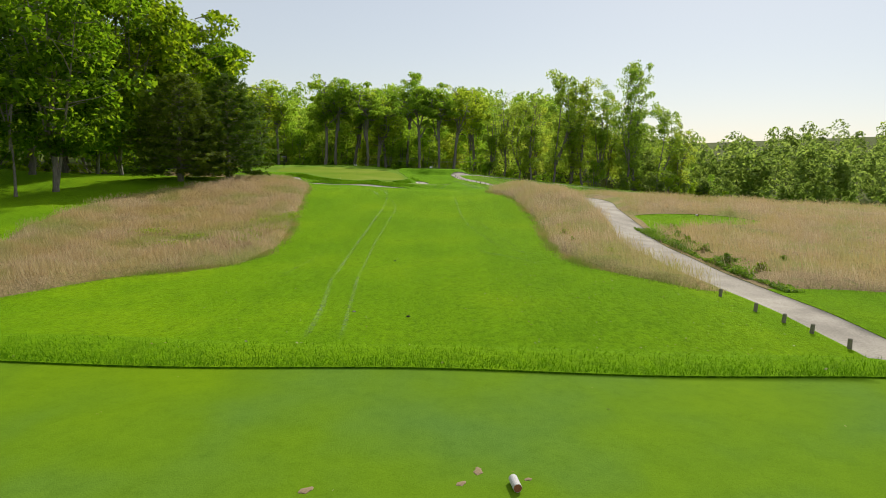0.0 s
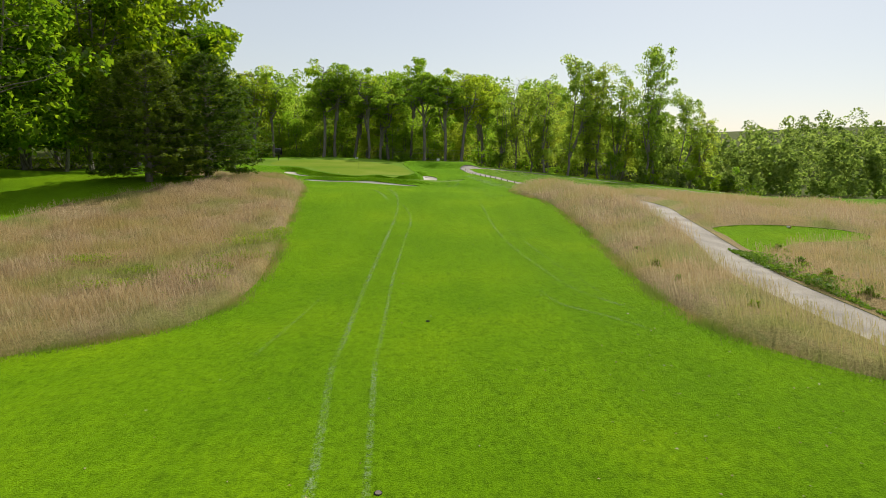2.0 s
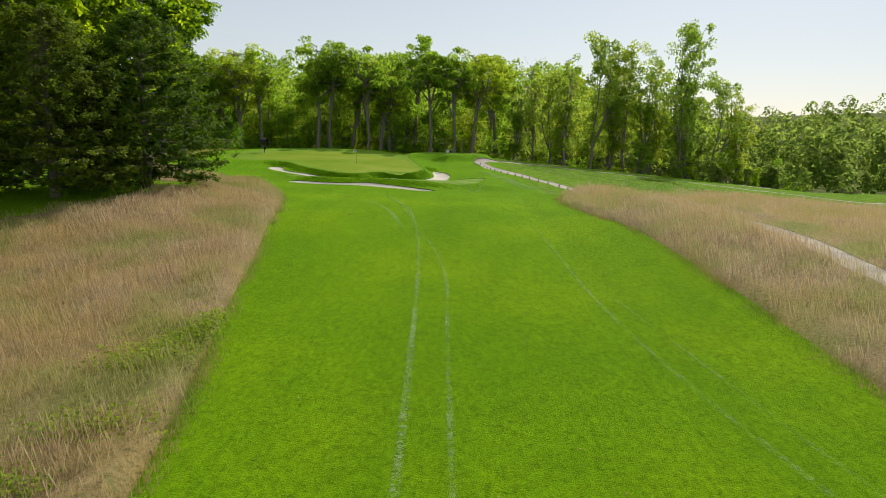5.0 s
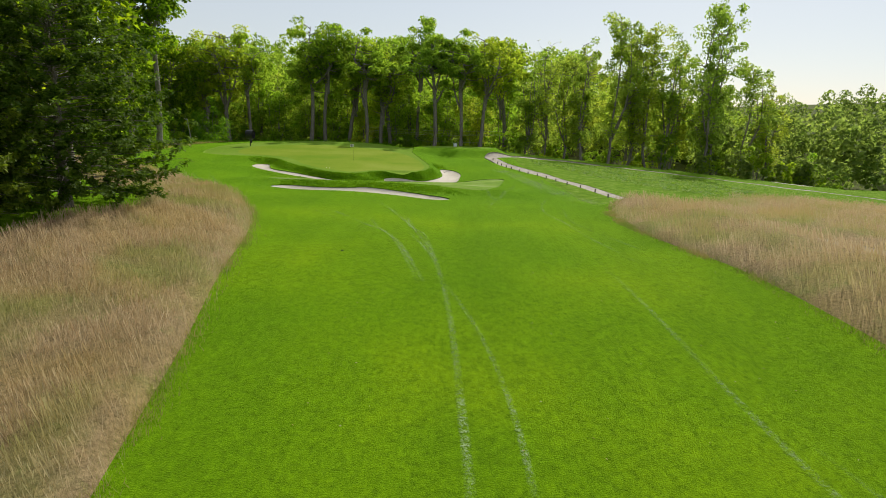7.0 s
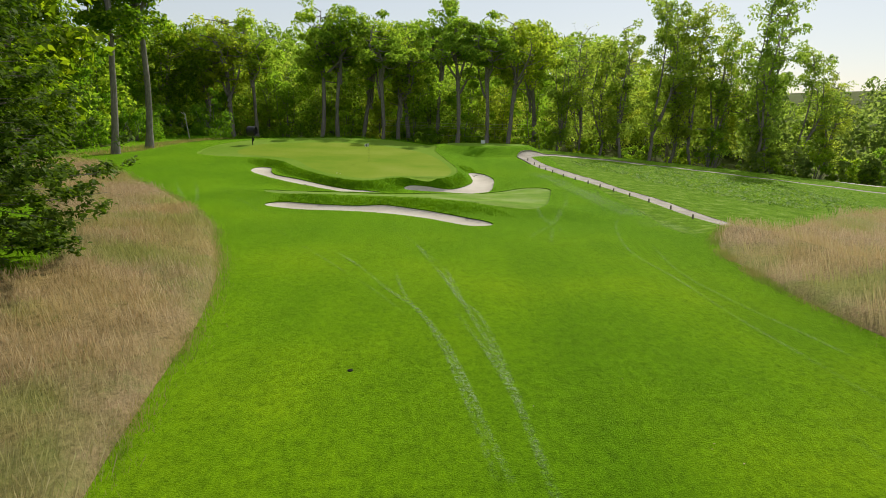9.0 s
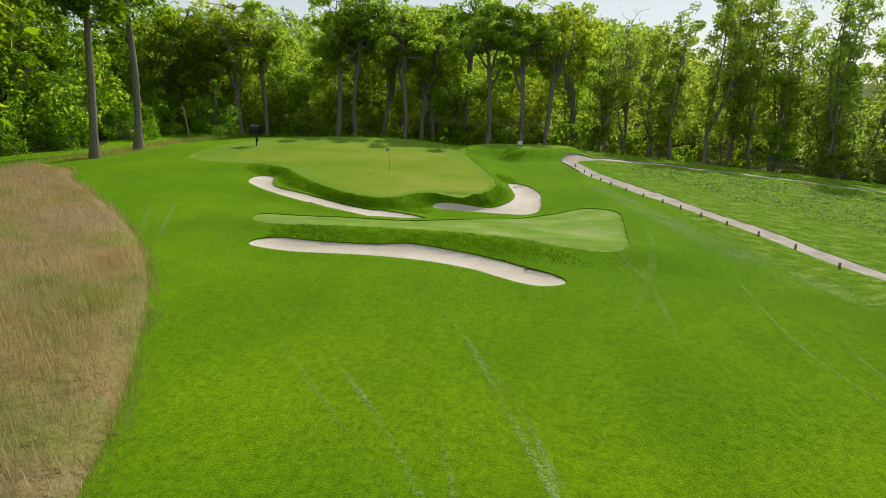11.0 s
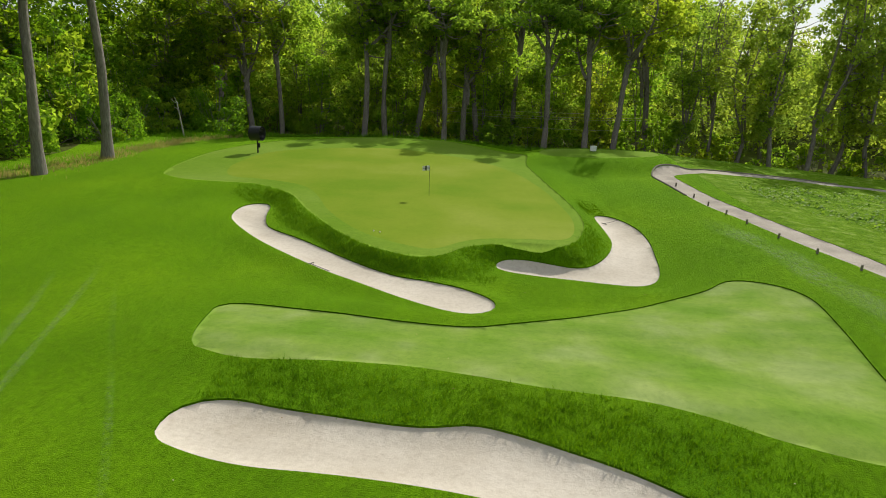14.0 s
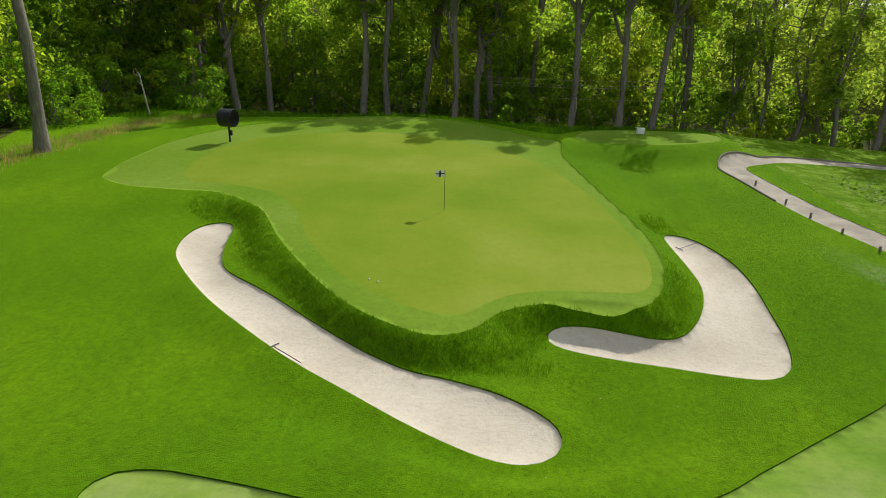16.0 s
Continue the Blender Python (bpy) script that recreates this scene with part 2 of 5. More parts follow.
def box(bm, size, at, bevel=0.0, turn=None):
    r = bmesh.ops.create_cube(bm, size=1.0)
    m = Matrix.Translation(at) @ (turn or Matrix.Identity(4)) @ Matrix.Diagonal((*size, 1))
    bmesh.ops.transform(bm, matrix=m, verts=r["verts"])
    if bevel:
        edges = list({e for v in r["verts"] for e in v.link_edges})
        bmesh.ops.bevel(bm, geom=edges, offset=bevel, segments=2, affect='EDGES')
    return bm


def rod(bm, a, b, r1, r2=None, sides=8):
    a, b = Vector(a), Vector(b)
    d = b - a
    m = Matrix.Translation((a + b) / 2) @ d.to_track_quat("Z", "Y").to_matrix().to_4x4()
    bmesh.ops.create_cone(bm, cap_ends=True, segments=sides, radius1=r1, radius2=r1 if r2 is None else r2, depth=d.length, matrix=m)
    return bm


# ---- the lie of the land ----


def smooth(v, a, b):
    t = np.clip((v - a) / (b - a), 0, 1)
    return t * t * (3 - 2 * t)


def hump(x, y, cx, cy, sx, sy):
    return np.exp(-((x - cx) / sx) ** 2 - ((y - cy) / sy) ** 2)


def spline(points, steps=6, closed=True):
    """A smooth line through a few points."""
    p = np.array(points, float)
    n = len(p)
    out = []
    for i in range(n if closed else n - 1):
        if closed:
            a, b, c, d = p[(i - 1) % n], p[i], p[(i + 1) % n], p[(i + 2) % n]
        else:
            a, b, c, d = p[max(i - 1, 0)], p[i], p[i + 1], p[min(i + 2, n - 1)]
        for s in range(steps):
            t = s / steps
            out.append(0.5 * (2 * b + (c - a) * t + (2 * a - 5 * b + 4 * c - d) * t * t + (3 * b - a - 3 * c + d) * t ** 3))
    if not closed:
        out.append(p[-1])
    return np.array(out)


def line_distance(x, y, line, closed):
    best = np.full(np.shape(x), 1e9)
    n = len(line)
    for i in range(n if closed else n - 1):
        ax, ay = line[i]
        bx, by = line[(i + 1) % n]
        dx, dy = bx - ax, by - ay
        t = np.clip(((x - ax) * dx + (y - ay) * dy) / (dx * dx + dy * dy + 1e-12), 0, 1)
        best = np.minimum(best, (x - ax - t * dx) ** 2 + (y - ay - t * dy) ** 2)
    return np.sqrt(best)


def signed(x, y, outline, margin=40.0):
    """Distance from a closed outline, positive inside; far off it stops at -margin."""
    x, y = np.asarray(x, float), np.asarray(y, float)
    lo, hi = outline.min(0) - margin, outline.max(0) + margin
    near = (x > lo[0]) & (x < hi[0]) & (y > lo[1]) & (y < hi[1])
    out = np.full(x.shape, -margin)
    px, py = x[near], y[near]
    d = line_distance(px, py, outline, True)
    inside = np.zeros(px.shape, bool)
    n = len(outline)
    for i in range(n):
        ax, ay = outline[i]
        bx, by = outline[(i + 1) % n]
        cross = (ay > py) != (by > py)
        if by != ay:
            inside ^= cross & (px < (bx - ax) * (py - ay) / (by - ay) + ax)
    out[near] = np.where(inside, d, -d)
    return out


GREEN_LINE = spline([(-40.88, 133.7), (-41.57, 138.63), (-41.0, 145.02), (-37.78, 151.46), (-31.53, 155.69), (-25.53, 158.11), (-18.9, 157.08), (-13.73, 152.69), (-10.3, 149.16), (-10.19, 144.72), (-8.53, 135.87), (-7.4, 130.31), (-6.98, 126.16), (-7.28, 123.12), (-8.2, 120.37), (-9.51, 119.28), (-11.29, 119.29), (-13.09, 119.12), (-14.53, 118.2), (-15.56, 116.65), (-16.89, 116.03), (-18.4, 116.6), (-20.1, 117.73), (-21.73, 119.31), (-23.8, 121.92), (-25.75, 124.68), (-27.55, 127.69), (-28.97, 129.36), (-31.82, 131.19), (-34.49, 131.29), (-37.7, 131.47), (-39.77, 132.33)])
SURFACE_LINE = spline([(-35.97, 134.91), (-36.8, 138.87), (-35.85, 144.91), (-31.85, 148.25), (-25.34, 150.43), (-19.26, 148.56), (-14.64, 145.16), (-11.54, 140.95), (-9.26, 134.78), (-8.1, 129.08), (-7.7, 125.37), (-7.95, 122.44), (-8.75, 120.94), (-10.62, 120.66), (-13.11, 120.26), (-14.61, 119.38), (-16.24, 117.6), (-18.42, 118.33), (-20.59, 119.84), (-22.45, 121.98), (-24.37, 124.99), (-26.41, 129.12), (-28.55, 131.77), (-32.11, 132.99), (-34.48, 133.21)])
FRONT_SAND = spline([(-21.15, 98.11), (-21.38, 99.13), (-20.97, 99.91), (-19.98, 100.23), (-18.6, 100.07), (-16.81, 99.9), (-15.27, 99.7), (-14.22, 99.66), (-12.99, 99.83), (-11.95, 99.62), (-10.53, 99.15), (-9.0, 98.57), (-7.61, 97.74), (-6.56, 96.79), (-5.46, 95.89), (-4.88, 95.19), (-4.72, 94.43), (-4.96, 93.88), (-5.6, 93.44), (-6.33, 93.35), (-7.08, 93.77), (-7.95, 94.61), (-8.92, 95.63), (-9.88, 96.24), (-11.27, 96.8), (-12.74, 97.05), (-14.62, 97.24), (-16.54, 97.35), (-18.48, 97.36), (-19.97, 97.61)])
LEFT_SAND = spline([(-30.11, 122.71), (-30.86, 124.59), (-31.04, 126.41), (-30.64, 127.55), (-29.82, 127.9), (-29.14, 126.97), (-28.56, 124.79), (-27.8, 122.71), (-26.86, 121.36), (-24.48, 119.7), (-21.56, 117.42), (-19.41, 115.87), (-17.59, 114.88), (-15.99, 114.41), (-14.47, 113.94), (-13.22, 113.15), (-12.65, 112.48), (-12.53, 111.71), (-12.91, 110.97), (-13.69, 110.57), (-14.69, 110.65), (-16.0, 111.19), (-17.45, 111.98), (-19.3, 113.13), (-21.43, 114.45), (-23.77, 116.22), (-26.35, 118.39), (-28.47, 120.6)])
RIGHT_SAND = spline([(-5.55, 130.46), (-4.68, 130.86), (-3.71, 129.87), (-2.92, 127.59), (-2.73, 124.88), (-2.98, 121.98), (-3.27, 119.55), (-3.7, 117.86), (-4.33, 116.85), (-5.23, 116.48), (-6.54, 116.55), (-8.42, 116.84), (-10.38, 117.14), (-11.99, 117.59), (-12.66, 118.16), (-12.23, 118.79), (-11.0, 119.01), (-9.26, 118.9), (-7.61, 119.04), (-6.54, 120.23), (-5.69, 122.12), (-5.24, 124.2), (-5.3, 126.51)])
APRON_LINE = spline([(-23.87, 106.96), (-23.86, 107.62), (-23.52, 108.08), (-22.7, 108.29), (-21.96, 108.26), (-20.58, 108.08), (-18.93, 107.75), (-16.41, 107.15), (-13.63, 107.05), (-12.02, 107.67), (-9.17, 109.11), (-7.36, 110.67), (-5.32, 112.33), (-2.42, 114.45), (-0.65, 116.17), (1.05, 115.33), (1.87, 113.16), (1.43, 109.61), (0.51, 104.71), (-0.09, 101.6), (-0.5, 100.39), (-1.06, 99.61), (-1.91, 99.32), (-3.17, 99.45), (-4.94, 99.99), (-6.38, 100.71), (-8.17, 101.3), (-10.95, 101.56), (-13.2, 102.07), (-15.1, 102.46), (-17.46, 102.46), (-20.26, 102.22), (-21.84, 102.54), (-22.81, 103.31)])
TEE_LINE = np.array([(-26, -16), (-26, 11.45), (-8, 11.62), (0.4, 11.7), (4, 11.75), (7, 11.85), (9.2, 11.95), (9.5, 11.7), (9.5, -16)], float)
SIDE_TEE = spline([(16.6, 47.79), (17.07, 52.0), (17.28, 54.76), (20.78, 56.5), (25.2, 56.37), (28.36, 55.7), (27.81, 53.83), (25.56, 52.13), (20.55, 50.41), (18.28, 48.19)])
BACK_TEE = spline([(-8.5, 148.41), (-7.92, 153.34), (-3.1, 155.48), (3.19, 155.19), (3.84, 151.75), (0.73, 149.19), (-4.09, 147.56)])
PATH_MID = spline([(13.6, -25), (13.9, 8), (14.2, 17), (13.96, 21.15), (13.9, 24.5), (13.7, 28.6), (13.4, 32.2), (13.35, 36), (13.3, 39.5), (13.65, 43), (14.5, 47.2), (15.0, 52.5), (15.7, 59.5), (17.5, 69), (17.6, 79), (16.2, 88), (13.9, 94.5), (11.59, 99.87), (9.88, 110.32), (7.78, 118.57), (5.95, 127.79), (4.37, 134.72), (3.38, 141.48), (3.15, 146.37), (5.06, 148.77), (10.48, 151.6), (17.6, 152.86), (25.71, 153.27), (34.03, 152.04), (48, 149.5), (68.96, 145.58), (95, 146)], 8, False)
LEFT_MEADOW = spline([(-19, 23.2), (-16.6, 26.8), (-14.9, 29.6), (-12.6, 31.6), (-10.7, 33.2), (-9.95, 35.8), (-9.85, 39), (-10.3, 42.8), (-10.9, 46.2), (-11.9, 51.5), (-13.0, 58.4), (-14.1, 64.5), (-15.1, 70.8), (-15.9, 74.4), (-17.3, 78.9), (-19.7, 84.6), (-22.7, 90.5), (-27, 97.6), (-33, 105.6), (-39.2, 112.8), (-44.4, 118.6), (-48.6, 124), (-53.9, 122.7), (-49.6, 111.6), (-39.6, 100), (-30.9, 89.9), (-25.3, 82), (-22.4, 76.5), (-22.7, 70.5), (-24.8, 66), (-28.3, 62), (-30.1, 56), (-29, 44.1), (-25, 34), (-22.5, 26)])
RIGHT_MEADOW = spline([(11.5, 26.4), (9.7, 26.9), (8.3, 28.4), (7.25, 30.8), (6.8, 34), (6.75, 37), (7.0, 39.6), (7.4, 43.1), (7.8, 50), (7.75, 57.8), (7.45, 66), (6.4, 72.5), (6.25, 78), (6.5, 82), (6.85, 85.2), (8.0, 89.2), (10.2, 93), (12.6, 95.8), (15.25, 96.99), (20.13, 101.18), (34.46, 113.77), (60, 124), (100, 128), (150, 118), (165, 80), (150, 40), (80, 26), (45, 25.5), (25, 27.5), (16.48, 27.93), (13.97, 27.4)])

FAR_SAND = spline([(60, 162), (64, 160.5), (70, 162), (71, 166), (66, 168), (61, 166)])


def path_distance(x, y):
    return line_distance(np.asarray(x, float), np.asarray(y, float), PATH_MID, False)


# the fairway's long profile
RISE_Y = np.arange(-60.0, 240.0, 1.0)
RISE_Z = np.interp(RISE_Y, [-60, 32, 38, 46, 54, 60, 65, 70, 75, 80, 86, 92, 97, 104, 132, 147, 160, 240], [0, 0, 0.06, 0.22, 0.42, 0.72, 0.95, 1.02, 0.96, 0.72, 0.46, 0.26, 0.15, 0.1, 0.1, 0.3, 0.35, 0.35])
RISE_Z = np.convolve(np.pad(RISE_Z, 4, 'edge'), np.hanning(11)[1:-1] / np.hanning(11).sum(), 'valid')


def height(x, y):
    x, y = np.asarray(x, float), np.asarray(y, float)
    # the fairway climbs to a crest, then dips to the bunkers; near the tee it leans down to the left
    z = np.interp(y, RISE_Y, RISE_Z) + 0.05 * np.clip(x + 1, -12, 8) * smooth(y, 50, 32) * smooth(y, 14, 24)
    # the tee and its collar of longer grass
    z += 1.72 * smooth(y, 18.5, 12.4) * smooth(x, 12.4, 10.0) * smooth(x, -50, -24)
    z -= 0.3 * smooth(x, 9, 13) * smooth(y, 60, 30)
    # the hollow and the rise in the left meadow
    z += -0.75 * hump(x, y, -22, 47, 9, 13)
    z += 0.95 * smooth(x, -13, -25) * smooth(y, 55, 72) * (1 - smooth(y, 79, 97))
    # the knoll in the right meadow, the land falling away beyond
    z += 0.95 * hump(x, y, 11.8, 60, 3.2, 15) + 0.3 * hump(x, y, 22, 56, 8, 8)
    z += 0.65 * np.exp(-((x - 10.4) / 1.9) ** 2) * smooth(y, 64, 76) * smooth(y, 97, 90) - 0.6 * np.exp(-((x - 16.2) / 2.3) ** 2) * smooth(y, 62, 74) * smooth(y, 99, 92)
    fall = smooth(y, 60, 140)
    z -= (0.068 * fall + 0.012) * np.clip(x - 8, 0, 70)
    # the swale before the green
    z += -1.2 * hump(x, y, -13.5, 112.8, 7.5, np.where(y < 112.8, 2.7, 6.0)) - 0.8 * hump(x, y, -5, 126, 6, 9) - 0.75 * hump(x, y, -24, 117, 9, 8) - 0.6 * hump(x, y, -5, 118.5, 6, 5.5)
    # the bank between the front bunker and the apron
    over = y - (101.9 - 0.15 * (x + 12))
    z += 0.5 * np.exp(-(over / np.where(over < 0, 2.1, 3.3)) ** 2) * smooth(x, -29, -22) * smooth(x, 6, 0)
    z -= 0.018 * np.clip(x + 13, -12, 13) * np.exp(-((y - 97) / 5) ** 2)
    z += 0.4 * smooth(x, -34, -44) * smooth(y, 118, 130) + 0.3 * hump(x, y, 9.5, 97, 3, 5)
    # gentle roll
    z += 0.05 * np.sin(x * 0.31 + 0.7) * np.sin(y * 0.23) + 0.03 * np.sin(x * 0.7 - y * 0.4)
    # the raised green, its steep face above the bunkers
    plateau = 0.05 + 0.029 * np.clip(y - 117.5, 0, 13) + 0.045 * np.clip(y - 130.5, 0, 27) - 0.008 * (x + 18)
    g = -signed(x, y, GREEN_LINE)
    reach = 2.2 + 6.0 * smooth(y, 128, 146) + 5.0 * smooth(x, -30, -38)
    k = 1 - smooth(g, -0.3, 1.0 * reach)
    pit = np.maximum(signed(x, y, LEFT_SAND, 3.0), signed(x, y, RIGHT_SAND, 3.0))
    k = k * (1 - smooth(pit, -0.55, 0.1))
    z = z * (1 - k) + plateau * k
    b = -signed(x, y, BACK_TEE)
    k = 1 - smooth(b, 0, 3.5)
    z = z * (1 - k) + (1.65 + 0.0 * x) * k
    # the ground drops behind the green, then rises into wooded hills
    z -= 5.0 * smooth(y, 163, 186) * (1 - 0.4 * smooth(x, 10, 40))
    z += 20 * smooth(y, 195, 300) * smooth(x, 85, 45) + 10 * smooth(y, 260, 430) + 24 * smooth(x, 110, 330) * smooth(y, 200, 340)
    z += 1.0 * smooth(x, -45, -70) * smooth(y, 120, 60)
    # the bunker floors beside the green, nearly level
    for line, floor in ((LEFT_SAND, -0.86 - 0.038 * (x + 13)), (RIGHT_SAND, -1.02 + 0.038 * (y - 118))):
        k = smooth(signed(x, y, line, 3.0), -2.0, 0.0) * smooth(g, 0.0, 1.7)
        z = z * (1 - k) + floor * k
    # bunkers
    for line, depth in ((FRONT_SAND, 0.19), (LEFT_SAND, 0.18), (RIGHT_SAND, 0.2)):
        z -= depth * smooth(signed(x, y, line, 3.0), -0.1, 0.7)
    return z


def spaced(stops):
    """Coordinates with a step that changes from stretch to stretch."""
    out = []
    for a, b, step in stops:
        out += list(np.arange(a, b - 1e-6, step))
    return np.array(out + [stops[-1][1]])


def clip_poly(poly, vals, keep_inside):
    """Cuts a polygon where its corner values change sign."""
    out = []
    n = len(poly)
    for i in range(n):
        p, q, a, b = poly[i], poly[(i + 1) % n], vals[i], vals[(i + 1) % n]
        if (a > 0) == keep_inside:
            out.append(p)
        if (a > 0) != (b > 0):
            t = a / (a - b)
            out.append((p[0] + t * (q[0] - p[0]), p[1] + t * (q[1] - p[1])))
    return out


GX = spaced([(-900, -300, 60), (-300, -90, 15), (-90, -54, 3), (-54, -32, 0.8), (-32, 6, 0.4), (6, 22, 0.6), (22, 60, 1.6), (60, 180, 6), (180, 360, 20), (360, 900, 60)])
GY = spaced([(-400, -40, 40), (-40, 8, 4), (8, 11, 1.0), (11, 20, 0.3), (20, 90, 0.8), (90, 134, 0.4), (134, 166, 0.7), (166, 200, 2), (200, 300, 8), (300, 480, 20), (480, 1500, 85)])
MX, MY = np.meshgrid(GX, GY)
NX = len(GX)
flat_x, flat_y = MX.ravel(), MY.ravel()
ids = (np.arange(len(GY) - 1)[:, None] * NX + np.arange(NX - 1)[None, :]).ravel()
cells = np.stack([ids, ids + 1, ids + NX + 1, ids + NX], 1)
pieces = []


def take(value):
    """Takes from what is left of the sheet all that lies inside a shape: whole cells and cut ones."""
    global cells, pieces
    v = value(flat_x, flat_y)
    c = v[cells] > 0
    whole, none = c.all(1), ~c.any(1)
    got = [[(flat_x[i], flat_y[i]) for i in q] for q in cells[~whole & ~none]]
    inside = cells[whole]
    cells = cells[none]
    mine, left = [], []
    todo = pieces + got
    if todo:
        a = np.array([q for p in todo for q in p])
        allw = value(a[:, 0], a[:, 1])
    at = 0
    for p in todo:
        w = allw[at:at + len(p)]
        at += len(p)
        if (w > 0).all():
            mine.append(p)
        elif not (w > 0).any():
            left.append(p)
        else:
            mine.append(clip_poly(p, w, True))
            left.append(clip_poly(p, w, False))
    pieces = left
    return inside, mine


def sheet(name, inside, mine, mats, drop=0.0, outline=None, lift=None):
    """A piece of the land as a mesh; drop sets it lower than the turf round it, with a cut edge."""
    used, inv = np.unique(inside, return_inverse=True)
    pts = [(flat_x[i], flat_y[i]) for i in used]
    index = {(round(x, 4), round(y, 4)): i for i, (x, y) in enumerate(pts)}
    faces = [tuple(f) for f in inv.reshape(-1, 4)]
    for p in mine:
        f = []
        for x, y in p:
            k = (round(x, 4), round(y, 4))
            if k not in index:
                index[k] = len(pts)
                pts.append((x, y))
            if not f or index[k] != f[-1]:
                f.append(index[k])
        if len(f) > 1 and f[0] == f[-1]:
            f.pop()
        if len(f) > 2 and len(set(f)) == len(f):
            faces.append(tuple(f))
    a = np.array(pts)
    z = height(a[:, 0], a[:, 1])
    if lift is not None:
        z = z + lift(a[:, 0], a[:, 1])
    verts = np.column_stack([a, z - drop]).tolist()
    slots = [0] * len(faces)
    if drop > 0:
        edges = {}
        for f in faces:
            for i in range(len(f)):
                e = (f[i], f[(i + 1) % len(f)])
                edges[e] = edges.get(e, 0) + 1
        rim = [e for e in edges if (e[1], e[0]) not in edges]
        if outline is not None:
            m = (a[[e[0] for e in rim]] + a[[e[1] for e in rim]]) / 2
            rim = [e for e, d in zip(rim, line_distance(m[:, 0], m[:, 1], outline, True)) if d < 0.3]
        up = {}
        for e in rim:
            for i in e:
                if i not in up:
                    up[i] = len(verts)
                    verts.append([a[i, 0], a[i, 1], z[i]])
        for i, j in rim:
            faces.append((j, i, up[i], up[j]))
            slots.append(1)
    me = bpy.data.meshes.new(name)
    me.from_pydata(verts, [], faces)
    for m in mats:
        me.materials.append(m)
    me.polygons.foreach_set("material_index", slots)
    me.polygons.foreach_set("use_smooth", [s == 0 for s in slots])
    me.update()
    return new(name, me)


def structure(ob, label, category):
    return tagged(ob, label, category, kind="structure")


structure(sheet("bunker_front", *take(lambda x, y: signed(x, y, FRONT_SAND)), (SAND, LIP), 0.07), "long pale sand bunker below a grassy bank", "sand bunker")
structure(sheet("bunker_left", *take(lambda x, y: signed(x, y, LEFT_SAND)), (SAND, LIP), 0.07), "long pale sand bunker under the green's steep face", "sand bunker")
structure(sheet("bunker_right", *take(lambda x, y: signed(x, y, RIGHT_SAND)), (SAND, LIP), 0.07), "hooked pale sand bunker under the green's steep face", "sand bunker")
structure(sheet("putting_green", *take(lambda x, y: signed(x, y, SURFACE_LINE)), (GREEN, COLLAR), 0.012, GREEN_LINE), "smooth closely mown yellow-green putting green", "putting green")
structure(sheet("green_collar", *take(lambda x, y: signed(x, y, GREEN_LINE)), (COLLAR, LIP), 0.012, GREEN_LINE), "short pale collar of grass round the putting green", "green collar")
structure(sheet("apron", *take(lambda x, y: signed(x, y, APRON_LINE)), (APRON, LIP), 0.05), "short pale strip of mown grass between the bunkers", "mown apron")
structure(sheet("tee", *take(lambda x, y: signed(x, y, TEE_LINE)), (TEE, LIP), 0.035), "flat closely mown tee with a sharp cut edge", "tee")
structure(sheet("tee_side", *take(lambda x, y: signed(x, y, SIDE_TEE)), (FAIRWAY, LIP), 0.02), "small bright mown tee in the meadow", "tee")
structure(sheet("tee_back", *take(lambda x, y: signed(x, y, BACK_TEE)), (COLLAR, LIP), 0.03), "small pale mown tee behind the green", "tee")
structure(sheet("cart_path", *take(lambda x, y: 1.0 + 0.3 * smooth(y, 24, 34) * smooth(y, 90, 65) - path_distance(x, y)), (PATH_GRIT, LIP), 0.02), "worn grey gravel cart path with grassy edges", "cart path")
structure(sheet("bunker_far", *take(lambda x, y: signed(x, y, FAR_SAND)), (SAND, LIP), 0.05), "small pale sand bunker beyond the meadow", "sand bunker")


def matted(outline):
    """How high the matted grass stands over the soil, falling to nothing at the meadow's edges."""
    def lift(x, y):
        lumps = 0.75 + 0.25 * np.sin(x * 0.9 + 2 * np.sin(y * 0.5)) * np.sin(y * 0.8 + x * 0.3) + 0.2 * np.sin(x * 2.7 + y * 1.3) * np.sin(y * 2.1 - x * 0.8)
        return 0.40 * lumps * smooth(signed(x, y, outline), 0.0, 0.4) * smooth(path_distance(x, y), 1.3, 2.4) * smooth(-signed(x, y, SIDE_TEE), 0.2, 1.4)
    return lift


structure(sheet("meadow_ground_left", *take(lambda x, y: signed(x, y, LEFT_MEADOW)), (THATCH,), lift=matted(LEFT_MEADOW)), "dry thatch under the tall fescue", "meadow ground")
structure(sheet("meadow_ground_right", *take(lambda x, y: signed(x, y, RIGHT_MEADOW)), (THATCH,), lift=matted(RIGHT_MEADOW)), "dry thatch under the tall fescue", "meadow ground")
structure(sheet("rough_right", *take(lambda x, y: np.minimum(x - 6.5 - np.abs(y - 128) * 0.02, np.minimum(y - 92, 176 - y))), (ROUGH,)), "coarse mottled rough grass beside the path", "rough")


